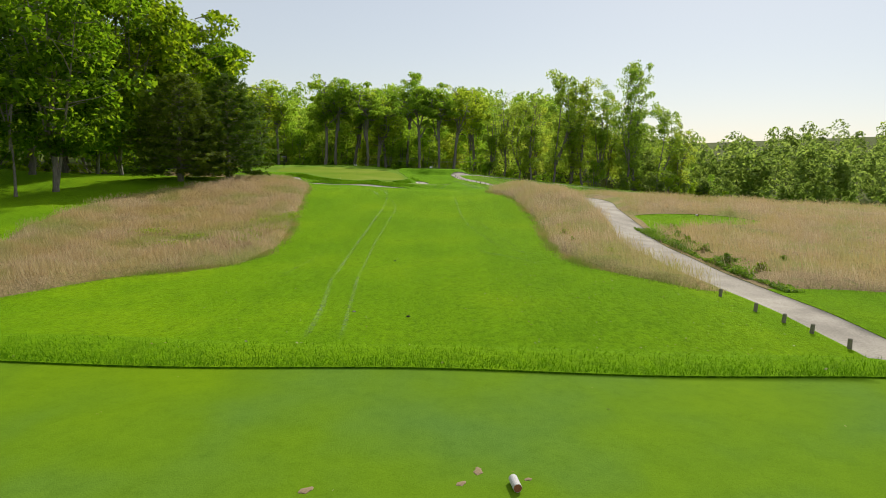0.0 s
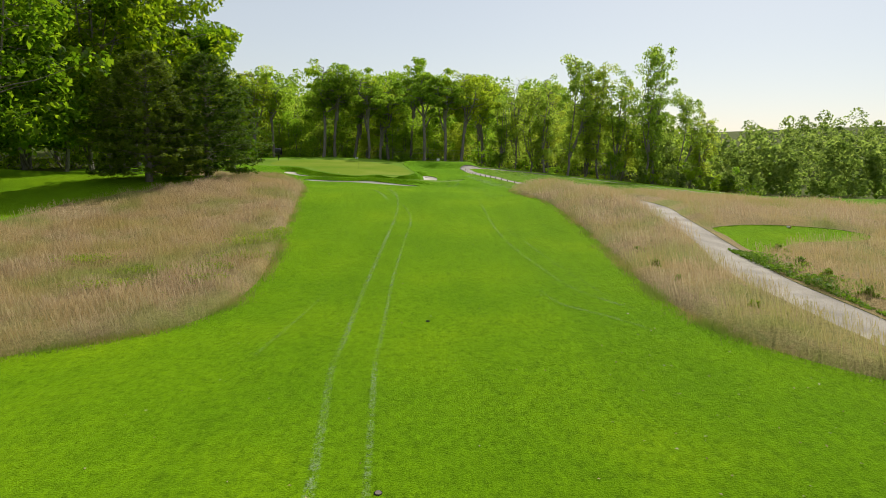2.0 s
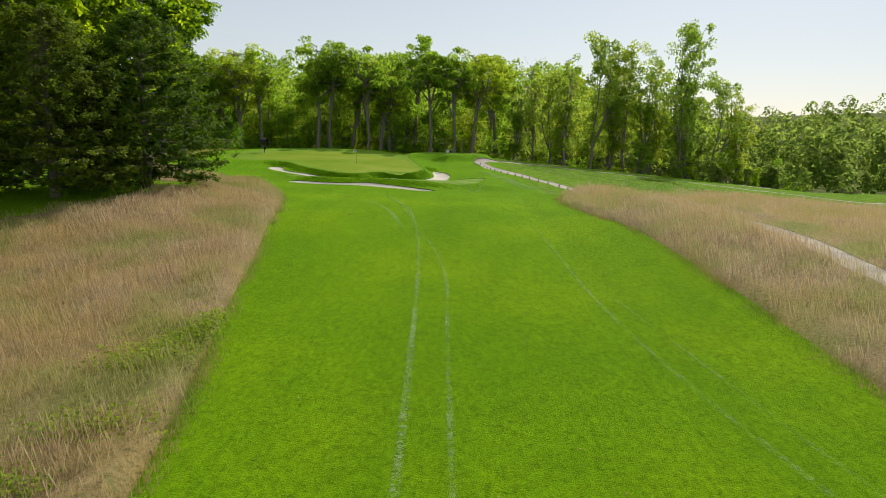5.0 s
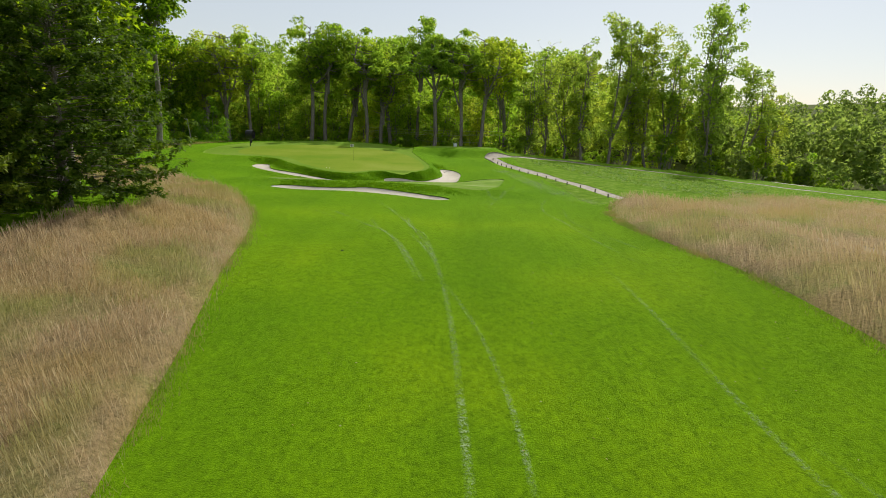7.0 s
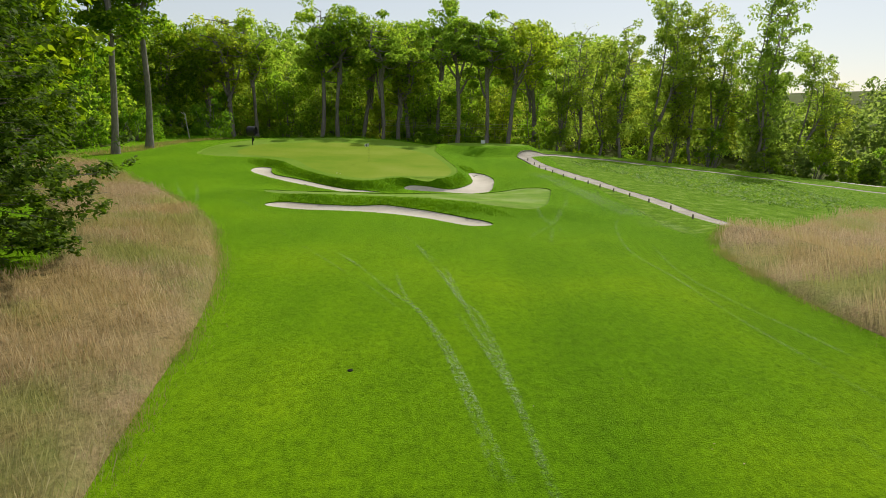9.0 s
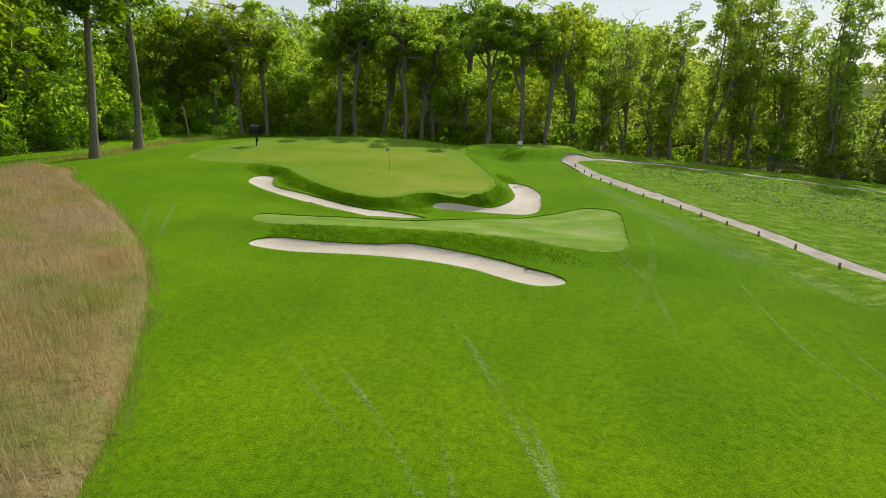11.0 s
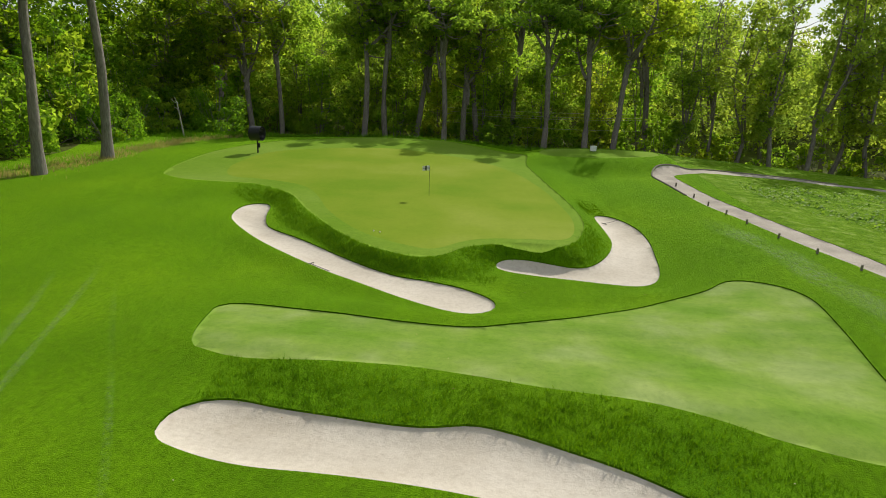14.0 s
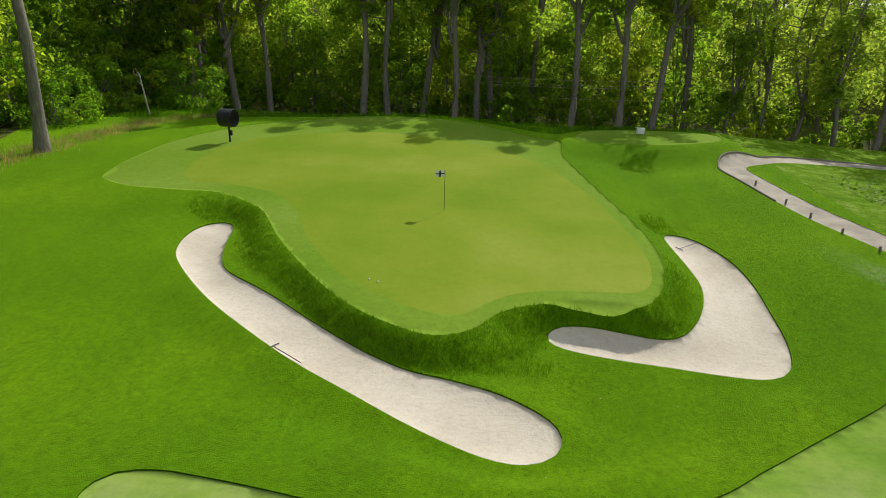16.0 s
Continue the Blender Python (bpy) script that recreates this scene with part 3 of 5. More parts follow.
def floor_material():
    m, n, l, b = material("leaf_litter_floor", 0.95, 0.05)
    c = ramp(n, l, noise_node(n, l, 0.5, 5, 0.7), [(0.3, (0.075, 0.062, 0.03)), (0.5, (0.085, 0.105, 0.02)), (0.7, (0.12, 0.17, 0.025))])
    l.new(mix(n, l, 1.0, c, ramp(n, l, noise_node(n, l, 7, 5, 0.7), [(0.3, (0.5, 0.5, 0.5)), (0.65, (1.3, 1.3, 1.3))]), 'MULTIPLY'), b.inputs["Base Color"])
    bump(n, l, b, noise_node(n, l, 6, 5, 0.7), 0.8, 0.1)
    return m


structure(sheet("woodland_floor", *take(lambda x, y: np.maximum(y - 168 - 1.5 * np.sin(x * 0.21) - 4 * smooth(x, 5, 30) - 22 * smooth(x, 55, 80), np.minimum(y - 100, -58 - 1.5 * np.sin(y * 0.3) - x))), (floor_material(),)), "shaded leaf litter and low growth under the trees", "woodland floor")
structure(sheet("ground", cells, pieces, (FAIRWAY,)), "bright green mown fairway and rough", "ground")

# ---- trees ----


def tube(path, radii, sides=7):
    """Rings along a bent line, as points and quads."""
    path = np.asarray(path, float)
    co, fa = [], []
    for i, (p, r) in enumerate(zip(path, radii)):
        d = Vector(path[min(i + 1, len(path) - 1)] - path[max(i - 1, 0)])
        q = d.to_track_quat("Z", "Y").to_matrix()
        for s in range(sides):
            a = 2 * math.pi * s / sides
            co.append(Vector(p) + q @ Vector((math.cos(a) * r, math.sin(a) * r, 0)))
    for i in range(len(path) - 1):
        for s in range(sides):
            t = (s + 1) % sides
            fa.append((i * sides + s, i * sides + t, (i + 1) * sides + t, (i + 1) * sides + s))
    return np.array(co), np.array(fa)


def joined(tubes):
    co, fa, n = [], [], 0
    for c, f in tubes:
        co.append(c)
        fa.append(f + n)
        n += len(c)
    return np.concatenate(co), np.concatenate(fa)


def leaf_cards(r, centres, normals, size, aspect=0.55):
    """Small folded lozenges, one a leaf cluster."""
    n = len(centres)
    nv = normals / (np.linalg.norm(normals, axis=1, keepdims=True) + 1e-9)
    a = np.cross(nv, r.normal(size=(n, 3)))
    a /= np.linalg.norm(a, axis=1, keepdims=True) + 1e-9
    b = np.cross(nv, a)
    s = (size * r.uniform(0.6, 1.35, n))[:, None]
    co = np.stack([centres - a * s, centres + b * s * aspect + nv * s * 0.25, centres + a * s, centres - b * s * aspect + nv * s * 0.25], 1).reshape(-1, 3)
    return co, np.arange(4 * n).reshape(-1, 4)


def bent(r, a, b, sag, k=5):
    a, b = np.array(a, float), np.array(b, float)
    t = np.linspace(0, 1, k)[:, None]
    w = r.normal(size=3) * sag
    return a + (b - a) * t + np.sin(t * math.pi) * w + r.normal(size=(k, 3)) * sag * 0.15 * t


def broadleaf(seed, h, crown_r, base, clumps, leaves, leaf, girth=0.02, lean=0.0, puff=(0.2, 0.34), forks=4, flat=0.6, rise=1.0, low_share=0.14):
    """Trunk and crown meshes of a deciduous tree: a stem that forks into leaders, limbs that carry the leaf clumps."""
    r = np.random.default_rng(seed)
    fork = h * base * r.uniform(0.95, 1.15)
    knot = np.array([lean * fork, r.normal() * 0.03 * h, fork])
    stem = bent(r, (0, 0, -0.6), knot, 0.012 * h, 8)
    thick = girth * h
    rad = thick * np.linspace(1.0, 0.62, 8)
    rad[0] *= 1.5
    tubes = [tube(stem, rad, 9)]
    leaders = []
    for k in range(forks):
        ang = 6.283 * k / forks + r.uniform(-0.5, 0.5)
        out = crown_r * r.uniform(0.15, 0.6) * (0.3 if k == 0 else 1)
        end = np.array([knot[0] + lean * h * 0.4 + math.cos(ang) * out, knot[1] + math.sin(ang) * out, h * (0.93 if k == 0 else r.uniform(0.72, 0.92))])
        line = bent(r, knot - np.array([0, 0, 0.04 * h * k]), end, 0.035 * h, 7)
        tubes.append(tube(line, thick * np.linspace(0.55, 0.1, 7), 7))
        leaders.append(line)
    low = stem[5:]
    co, fa, n0 = [], [], 0
    for i in range(clumps):
        line = leaders[i % forks] if r.random() > low_share else low
        t = r.uniform(0.12, 1.0) ** rise if line is not low else r.random()
        j = t * (len(line) - 1)
        j0 = min(int(j), len(line) - 2)
        root = line[j0] + (line[j0 + 1] - line[j0]) * (j - j0)
        f = np.clip((root[2] / h - base) / (1 - base), 0, 1)
        reach = crown_r * (0.35 + 0.65 * math.sin(math.pi * (0.22 + 0.7 * f))) * r.uniform(0.15, 0.85)
        ang = r.random() * 6.283
        c = root + np.array([math.cos(ang) * reach, math.sin(ang) * reach, reach * r.uniform(0.05, 0.5)])
        c[2] = min(c[2], h * 0.97)
        tubes.append(tube(bent(r, root, c, 0.1 * reach), thick * np.linspace(0.22, 0.04, 5), 4))
        cr = crown_r * r.uniform(*puff)
        m = int(leaves / clumps * r.uniform(0.6, 1.4))
        u = r.normal(size=(m, 3))
        u[:, 2] += 0.3
        u /= np.linalg.norm(u, axis=1, keepdims=True)
        p = c + u * (cr * (0.35 + 0.75 * r.random(m) ** 0.7))[:, None] * np.array([1, 1, flat])
        nv = u * 0.4 + r.normal(size=(m, 3)) * 0.6 + np.array([0, 0, 0.5])
        lc, lf = leaf_cards(r, p, nv, leaf)
        co.append(lc)
        fa.append(lf + n0)
        n0 += len(lc)
    tc, tf = joined(tubes)
    return poly_mesh("trunk", tc, tf, (BARK,), True), poly_mesh("crown", np.concatenate(co), np.concatenate(fa))


def shrub(seed, h, width, clumps, leaves, leaf):
    """Understorey: several thin stems and low billows of leaves down to the ground."""
    r = np.random.default_rng(seed)
    tubes, co, fa, n0 = [], [], [], 0
    for i in range(clumps):
        ang, d = r.random() * 6.283, width * math.sqrt(r.random())
        z = h * r.uniform(0.08, 1.0) ** 1.2 * (1 - 0.6 * (d / width) ** 2)
        c = np.array([math.cos(ang) * d, math.sin(ang) * d, z])
        tubes.append(tube(bent(r, (c[0] * 0.2, c[1] * 0.2, -0.4), c, 0.15), np.linspace(0.06, 0.015, 5), 5))
        cr = width * r.uniform(0.14, 0.36)
        m = int(leaves / clumps)
        u = r.normal(size=(m, 3))
        u[:, 2] += 0.3
        u /= np.linalg.norm(u, axis=1, keepdims=True)
        p = c + u * (cr * (0.45 + 0.65 * r.random(m) ** 0.7))[:, None] * np.array([1, 1, 0.8])
        p[:, 2] = np.maximum(p[:, 2], 0.05)
        lc, lf = leaf_cards(r, p, u * 0.5 + r.normal(size=(m, 3)) * 0.6 + np.array([0, 0, 0.4]), leaf)
        co.append(lc)
        fa.append(lf + n0)
        n0 += len(lc)
    tc, tf = joined(tubes)
    return poly_mesh("stem", tc, tf, (BARK,), True), poly_mesh("crown", np.concatenate(co), np.concatenate(fa))


def cedar_meshes(seed, h, width, sprays):
    """A broad red cedar: a short bare trunk, then tiers of limbs whose ends carry flat upswept sprays."""
    r = np.random.default_rng(seed)
    tubes = [tube(bent(r, (0, 0, -0.6), (0.2, 0, h * 0.95), 0.15, 8), np.linspace(0.36, 0.03, 8), 9)]
    co, fa, n0 = [], [], 0
    limbs = 300
    for i in range(limbs):
        f = (i + r.random()) / limbs
        z = h * (0.055 + 0.925 * f)
        belly = (1 - f ** 2.1) ** 0.8 * (0.8 + 0.2 * min(1, f * 7))
        reach = width * belly * r.uniform(0.74, 1.12) + 0.2
        ang = i * 2.399 + r.normal() * 0.3
        tipz = z + reach * r.uniform(-0.22, 0.16) * (1 - f) + 0.35 * f * reach
        a, b = np.array([0.0, 0, z]), np.array([math.cos(ang) * reach, math.sin(ang) * reach, max(tipz, 0.35)])
        tubes.append(tube(bent(r, a, b, 0.1), np.linspace(0.03, 0.008, 5), 4))
        out = np.array([math.cos(ang), math.sin(ang), 0.0])
        side = np.array([-out[1], out[0], 0.0])
        fans = max(2, int(7 * belly))
        for q in range(fans):
            m = int(sprays / limbs / 5.6 * r.uniform(0.7, 1.3))
            t0 = 0.42 + 0.58 * (q + r.random()) / fans
            c = a + (b - a) * t0 + side * r.normal() * 0.32 * reach * t0
            long = r.uniform(0.35, 0.85)
            along, across = r.random(m) ** 0.8, r.normal(size=m) * 0.2
            p = c + np.outer(along * long, out) + np.outer(across * long, side) + np.outer(along * long * 0.35 - 0.5 * np.abs(across), (0, 0, 1)) + r.normal(size=(m, 3)) * 0.07
            nv = np.array([out[0] * 0.35, out[1] * 0.35, 0.9]) + r.normal(size=(m, 3)) * 0.4
            lc, lf = leaf_cards(r, p, nv, 0.13, 0.42)
            co.append(lc)
            fa.append(lf + n0)
            n0 += len(lc)
    tc, tf = joined(tubes)
    return poly_mesh("trunk", tc, tf, (BARK,), True), poly_mesh("crown", np.concatenate(co), np.concatenate(fa))


def ground_z(x, y):
    return float(height(np.array([x]), np.array([y]))[0])


def plant(name, meshes, leaf_mat, x, y, turn, scale, label, category, group="", top=None, wood="trunk"):
    """Stands a tree on the ground: an empty at its foot, its trunk and its crown; top gives the height of its crown's top above the datum."""
    root = new(name)
    root.empty_display_size = 0.5
    z = ground_z(x, y)
    if top is not None:
        k = (top - z) / TOPS[meshes[1].name]
        scale = (min(k, 1.15), min(k, 1.15), k)
    s = scale if isinstance(scale, tuple) else (scale, scale, scale)
    root.matrix_world = pose(x, y, z, 0, 0, turn) @ Matrix.Diagonal((*s, 1))
    a = new(wood, meshes[0])
    b = new("crown", meshes[1])
    b.visible_shadow = True
    if not meshes[1].materials:
        meshes[1].materials.append(leaf_mat)
    a.parent = b.parent = root
    return tagged(root, label, category, group)


OAKS = [broadleaf(11, 26, 7.6, 0.54, 62, 5000, 0.27, 0.0185, 0.03, (0.12, 0.22), 6, 0.66, 0.62, 0.06), broadleaf(12, 25, 7.0, 0.56, 56, 6200, 0.27, 0.0175, -0.04, (0.12, 0.22), 5, 0.66, 0.62, 0.06),
        broadleaf(13, 24, 8.0, 0.52, 64, 5200, 0.27, 0.019, 0.05, (0.12, 0.21), 6, 0.62, 0.62, 0.06), broadleaf(14, 27, 6.4, 0.58, 52, 4400, 0.27, 0.0165, 0.02, (0.13, 0.23), 5, 0.66, 0.62, 0.05),
        broadleaf(17, 26, 7.4, 0.55, 60, 7600, 0.27, 0.0175, 0.02, (0.12, 0.21), 6, 0.64, 0.62, 0.05)]
EDGE = [broadleaf(15, 28, 7.0, 0.62, 50, 9000, 0.28, 0.0165, 0.0, (0.17, 0.3), 5), broadleaf(16, 27, 6.6, 0.64, 46, 8400, 0.28, 0.0165, -0.04, (0.17, 0.3), 5)]
AIRY = [broadleaf(21, 28, 5.0, 0.26, 70, 5000, 0.25, 0.013, 0.03, (0.17, 0.3), 4, 0.85), broadleaf(22, 27, 4.7, 0.24, 66, 4700, 0.25, 0.013, -0.07, (0.17, 0.3), 3, 0.85)]
BARE = broadleaf(23, 25, 4.5, 0.40, 60, 260, 0.2, 0.009, 0.02, (0.1, 0.2), 5, 0.9)
BIG = [broadleaf(31, 24, 9.0, 0.20, 112, 12500, 0.31, 0.013, 0.02, (0.14, 0.25), 6, 0.62), broadleaf(32, 22, 8.4, 0.22, 104, 12000, 0.31, 0.013, -0.03, (0.14, 0.25), 5, 0.62)]
MID = [broadleaf(33, 18, 6.0, 0.16, 44, 5000, 0.245, 0.010, 0.03, (0.2, 0.32), 5, 0.7), broadleaf(34, 17, 5.4, 0.14, 40, 4700, 0.245, 0.010, -0.05, (0.2, 0.32), 4, 0.7)]
SHRUBS = [shrub(41, 7.0, 3.2, 22, 1250, 0.26), shrub(42, 9.0, 3.4, 24, 1350, 0.28), shrub(43, 4.2, 2.8, 18, 1050, 0.22)]
HILL = [broadleaf(35, 18, 6.2, 0.14, 46, 5200, 0.245, 0.010, 0.02, (0.2, 0.32), 5, 0.72), broadleaf(36, 19, 5.8, 0.16, 42, 4900, 0.245, 0.010, -0.04, (0.2, 0.32), 4, 0.72)]
SUNNY = [shrub(45, 9.0, 4.2, 40, 4200, 0.2), shrub(46, 11.0, 4.4, 44, 4600, 0.2)]
CEDARS = [cedar_meshes(51, 11.4, 5.1, 62000), cedar_meshes(52, 11.8, 5.3, 62000)]
TOPS = {}
for pair in OAKS + EDGE + AIRY + [BARE] + BIG + MID + HILL:
    zs = np.zeros(len(pair[1].vertices) * 3, np.float32)
    pair[1].vertices.foreach_get("co", zs)
    TOPS[pair[1].name] = float(np.percentile(zs[2::3], 99.8))

# red cedars in the left meadow
plant("cedar_tree", CEDARS[0], LEAF_CEDAR, -28.4, 68.1, 20, 1.0, "dark dense red cedar with branches near the ground", "cedar tree", "cedars by the meadow")
plant("cedar_tree", CEDARS[1], LEAF_CEDAR, -25.1, 73.5, 140, 1.0, "dark dense red cedar with branches near the ground", "cedar tree", "cedars by the meadow")
plant("cedar_tree", CEDARS[0], LEAF_CEDAR, -41, 47, 200, (0.8, 0.8, 0.75), "dark bushy cedar at the edge of the wood", "cedar tree", "cedars by the meadow")

# broad trees at the wood's edge
for i, (x, y, top) in enumerate([(-36.9, 59.8, 23), (-47, 46, 24), (-46, 70, 29), (-40, 84, 28), (-50, 97, 26), (-56, 60, 28), (-53, 88, 27), (-58, 104, 24), (-60, 40, 25), (-37, 95, 26)]):
    plant("oak_tree", BIG[i % 2], LEAF_OAK, x, y, 47 * i, 1, "broad leafy oak at the wood's edge", "oak tree", "oaks of the meadow wood", top)

# tall trees standing over the green
for i, (x, y, top, k) in enumerate([(-58, 180, 22, 0), (-60.7, 184, 21.5, 2), (-52.0, 180, 25, 0), (-47.9, 181, 23, 3), (-34.2, 178, 26, 1), (-30.9, 181, 25.5, 3), (-27.7, 186, 22.5, 2), (-21.7, 177, 24.2, 4), (-19.0, 184, 23.5, 0), (-17.0, 190, 24, 2), (-11.1, 196, 29.5, 3), (-7.0, 175, 24.8, 4), (-1.3, 174, 24.2, 4), (2.8, 175, 24.0, 1), (9.8, 186, 23.5, 2)]):
    plant("oak_tree", OAKS[k], LEAF_TALL, x, y, 73 * i, 1, "tall slender oak with a high crown", "oak tree", "tall trees behind the green", top)
for i, (x, y, top) in enumerate([(-50.1, 139.8, 28.5), (-49.9, 130.7, 27.5), (-57.5, 125, 27)]):
    plant("oak_tree", EDGE[i % 2], LEAF_OAK, x, y, 195 + 80 * i, 1, "tall oak with a long bare trunk beside the green", "oak tree", "tall trees behind the green", top)
plant("bare_tree", BARE, LEAF_LIGHT, 18, 182, 10, 1, "nearly bare grey tree among leafy ones", "tree", "", 24)
for i, (x, y, top) in enumerate([(14, 180, 20), (22, 181, 21), (26, 178, 24), (32, 180, 29.5), (37, 184, 26), (41.5, 181, 27.5), (46, 182, 26), (53, 180, 32.5), (57, 183, 28), (63.4, 183, 20.5), (70, 186, 17)]):
    plant("locust_tree", AIRY[i % 2], LEAF_LIGHT, x, y, 61 * i, 1, "tall open tree with thin pale foliage", "tree", "tall trees beside the rough", top)

for i, (x, y, top) in enumerate([(20, 190, 20), (29, 189, 22.5), (39.5, 191, 24), (49.5, 190, 25), (59, 191, 20)]):
    plant("locust_tree", AIRY[(i + 1) % 2], LEAF_LIGHT, x, y, 40 + 83 * i, 1, "tall open tree with thin pale foliage", "tree", "tall trees beside the rough", top)

# the wood behind, fuller and lower
r2 = random.Random(5)
for i in range(15):
    x = -84 + 6.6 * i + r2.uniform(-1.5, 1.5)
    y = 191 + (i % 2) * 12 + r2.uniform(-3, 8)
    top = r2.uniform(15, 20) - (3 if x > 60 else 0)
    plant("woodland_tree", MID[i % 2], LEAF_SHRUB, x, y, r2.uniform(0, 360), 1, "leafy tree in the wood behind the green", "tree", "trees of the back wood", top)
for i in range(46):
    x = -78 + 3.6 * i + r2.uniform(-1.2, 1.2)
    y = (183 if x < 8 else 176 - 0.02 * x) + r2.uniform(0, 11)
    plant("shrub", SHRUBS[i % 3], LEAF_SHRUB, x, y, r2.uniform(0, 360), r2.uniform(0.7, 1.2), "leafy understorey shrub at the wood's edge", "shrub", "understorey of the back wood", wood="stem")
for i, (x, y, k) in enumerate([(-59, 140, 0.75), (-62, 147, 0.95), (-58, 152, 0.8), (-66, 154, 1.2), (-61, 161, 1.0), (-69, 143, 1.25), (-61, 157, 0.75), (-67, 168, 1.25), (-63, 133, 0.85), (-75, 150, 1.5), (-72, 160, 1.5), (-52, 167, 0.8), (-58, 172, 1.1)]):
    plant("shrub", SUNNY[i % 2], LEAF_SUNNY, x, y, 50 * i, k, "tall sunlit leafy shrub behind the oak trunks", "shrub", "understorey of the meadow wood", wood="stem")
for i, (x, y, top) in enumerate([(-72, 146, 24), (-70, 122, 25), (-82, 168, 26), (-66, 108, 25), (-64, 176, 22), (-90, 140, 27)]):
    plant("oak_tree", BIG[i % 2], LEAF_OAK, x, y, 31 + 59 * i, 1, "broad leafy oak in the wood beside the green", "oak tree", "oaks of the meadow wood", top)
for i in range(11):
    x = -62 + 6.4 * i + r2.uniform(-2, 2)
    plant("woodland_tree", HILL[i % 2], LEAF_HILL, x, 196 + 9 * (i % 2) + r2.uniform(-2, 3), r2.uniform(0, 360), 1, "pale green leafy tree on the slope of the wood", "tree", "trees of the back wood", r2.uniform(16, 20.5) - 3 * (x > 45))
for i in range(16):
    x, y = -66 + r2.uniform(-8, 8), 28 + 9.5 * i + r2.uniform(-2, 2)
    plant("shrub", SHRUBS[i % 3], LEAF_SHRUB, x, y, r2.uniform(0, 360), r2.uniform(0.9, 1.5), "leafy understorey shrub under the oaks", "shrub", "understorey of the meadow wood", wood="stem")


plant("bare_tree", BARE, LEAF_LIGHT, -38.5, 56.5, 200, 1, "half-bare grey tree in front of the oaks", "tree", "", 15)

def far_wood(name, seed, count, place, size, mat, puffs, each, leaf, label):
    """Distant trees as one mass: rounded crowns, each a handful of leafy billows."""
    r = np.random.default_rng(seed)
    co, fa, n0 = [], [], 0
    spots = np.array([place(r) for i in range(count)])
    for (x, y), g in zip(spots, height(spots[:, 0], spots[:, 1])):
        h = r.uniform(0.72, 1.15) * size
        wide = h * r.uniform(0.17, 0.26)
        for k in range(puffs):
            f = (k + r.random()) / puffs
            a = k * 2.399 + r.normal() * 0.4
            d = wide * math.sqrt(1.02 - f ** 2) * r.uniform(0.5, 1.05)
            c = np.array([x + math.cos(a) * d, y + math.sin(a) * d, g + h * (0.14 + 0.76 * f)])
            u = r.normal(size=(each, 3))
            u[:, 2] = u[:, 2] * 0.8 + 0.45
            u /= np.linalg.norm(u, axis=1, keepdims=True)
            p = c + u * h * r.uniform(0.085, 0.135) * (0.75 + 0.35 * r.random((each, 1)))
            lc, lf = leaf_cards(r, p, u * 0.5 + r.normal(size=(each, 3)) * 0.55 + np.array([0, 0, 0.35]), leaf, 0.62)
            co.append(lc)
            fa.append(lf + n0)
            n0 += len(lc)
    ob = new(name, poly_mesh(name, np.concatenate(co), np.concatenate(fa), (mat,)))
    return tagged(ob, label, "woodland", kind="stuff")


far_wood("woodland_slope", 61, 125, lambda r: (r.uniform(-100, 75), 206 + 34 * r.random()), 19, LEAF_HILL, 12, 72, 0.36, "leafy green trees on the slope behind the green")
far_wood("woodland_back", 65, 230, lambda r: (r.uniform(-125, 100), 238 + 80 * r.random()), 19, LEAF_HILL, 11, 36, 0.58, "dense green woodland on the hill behind the green")
far_wood("woodland_right", 62, 250, lambda r: (lambda a, d: (62 + a * 270, 190 + d * 190 - a * 30))(r.random(), r.random() ** 1.4), 20, LEAF_FAR_HAZED, 12, 46, 0.62, "distant green woodland beyond the meadow")
far_wood("thicket_right", 64, 110, lambda r: (lambda a: (48 + a * 210, 178 + r.uniform(-3, 6) - a * 34))(r.random()), 6.5, LEAF_FAR_HAZED, 7, 40, 0.36, "low leafy thicket along the foot of the far wood")
far_wood("woodland_left", 63, 80, lambda r: (r.uniform(-115, -68), r.uniform(20, 215)), 24, LEAF_OAK, 12, 46, 0.5, "dense green woodland beyond the oaks")

# ---- tall fescue ----


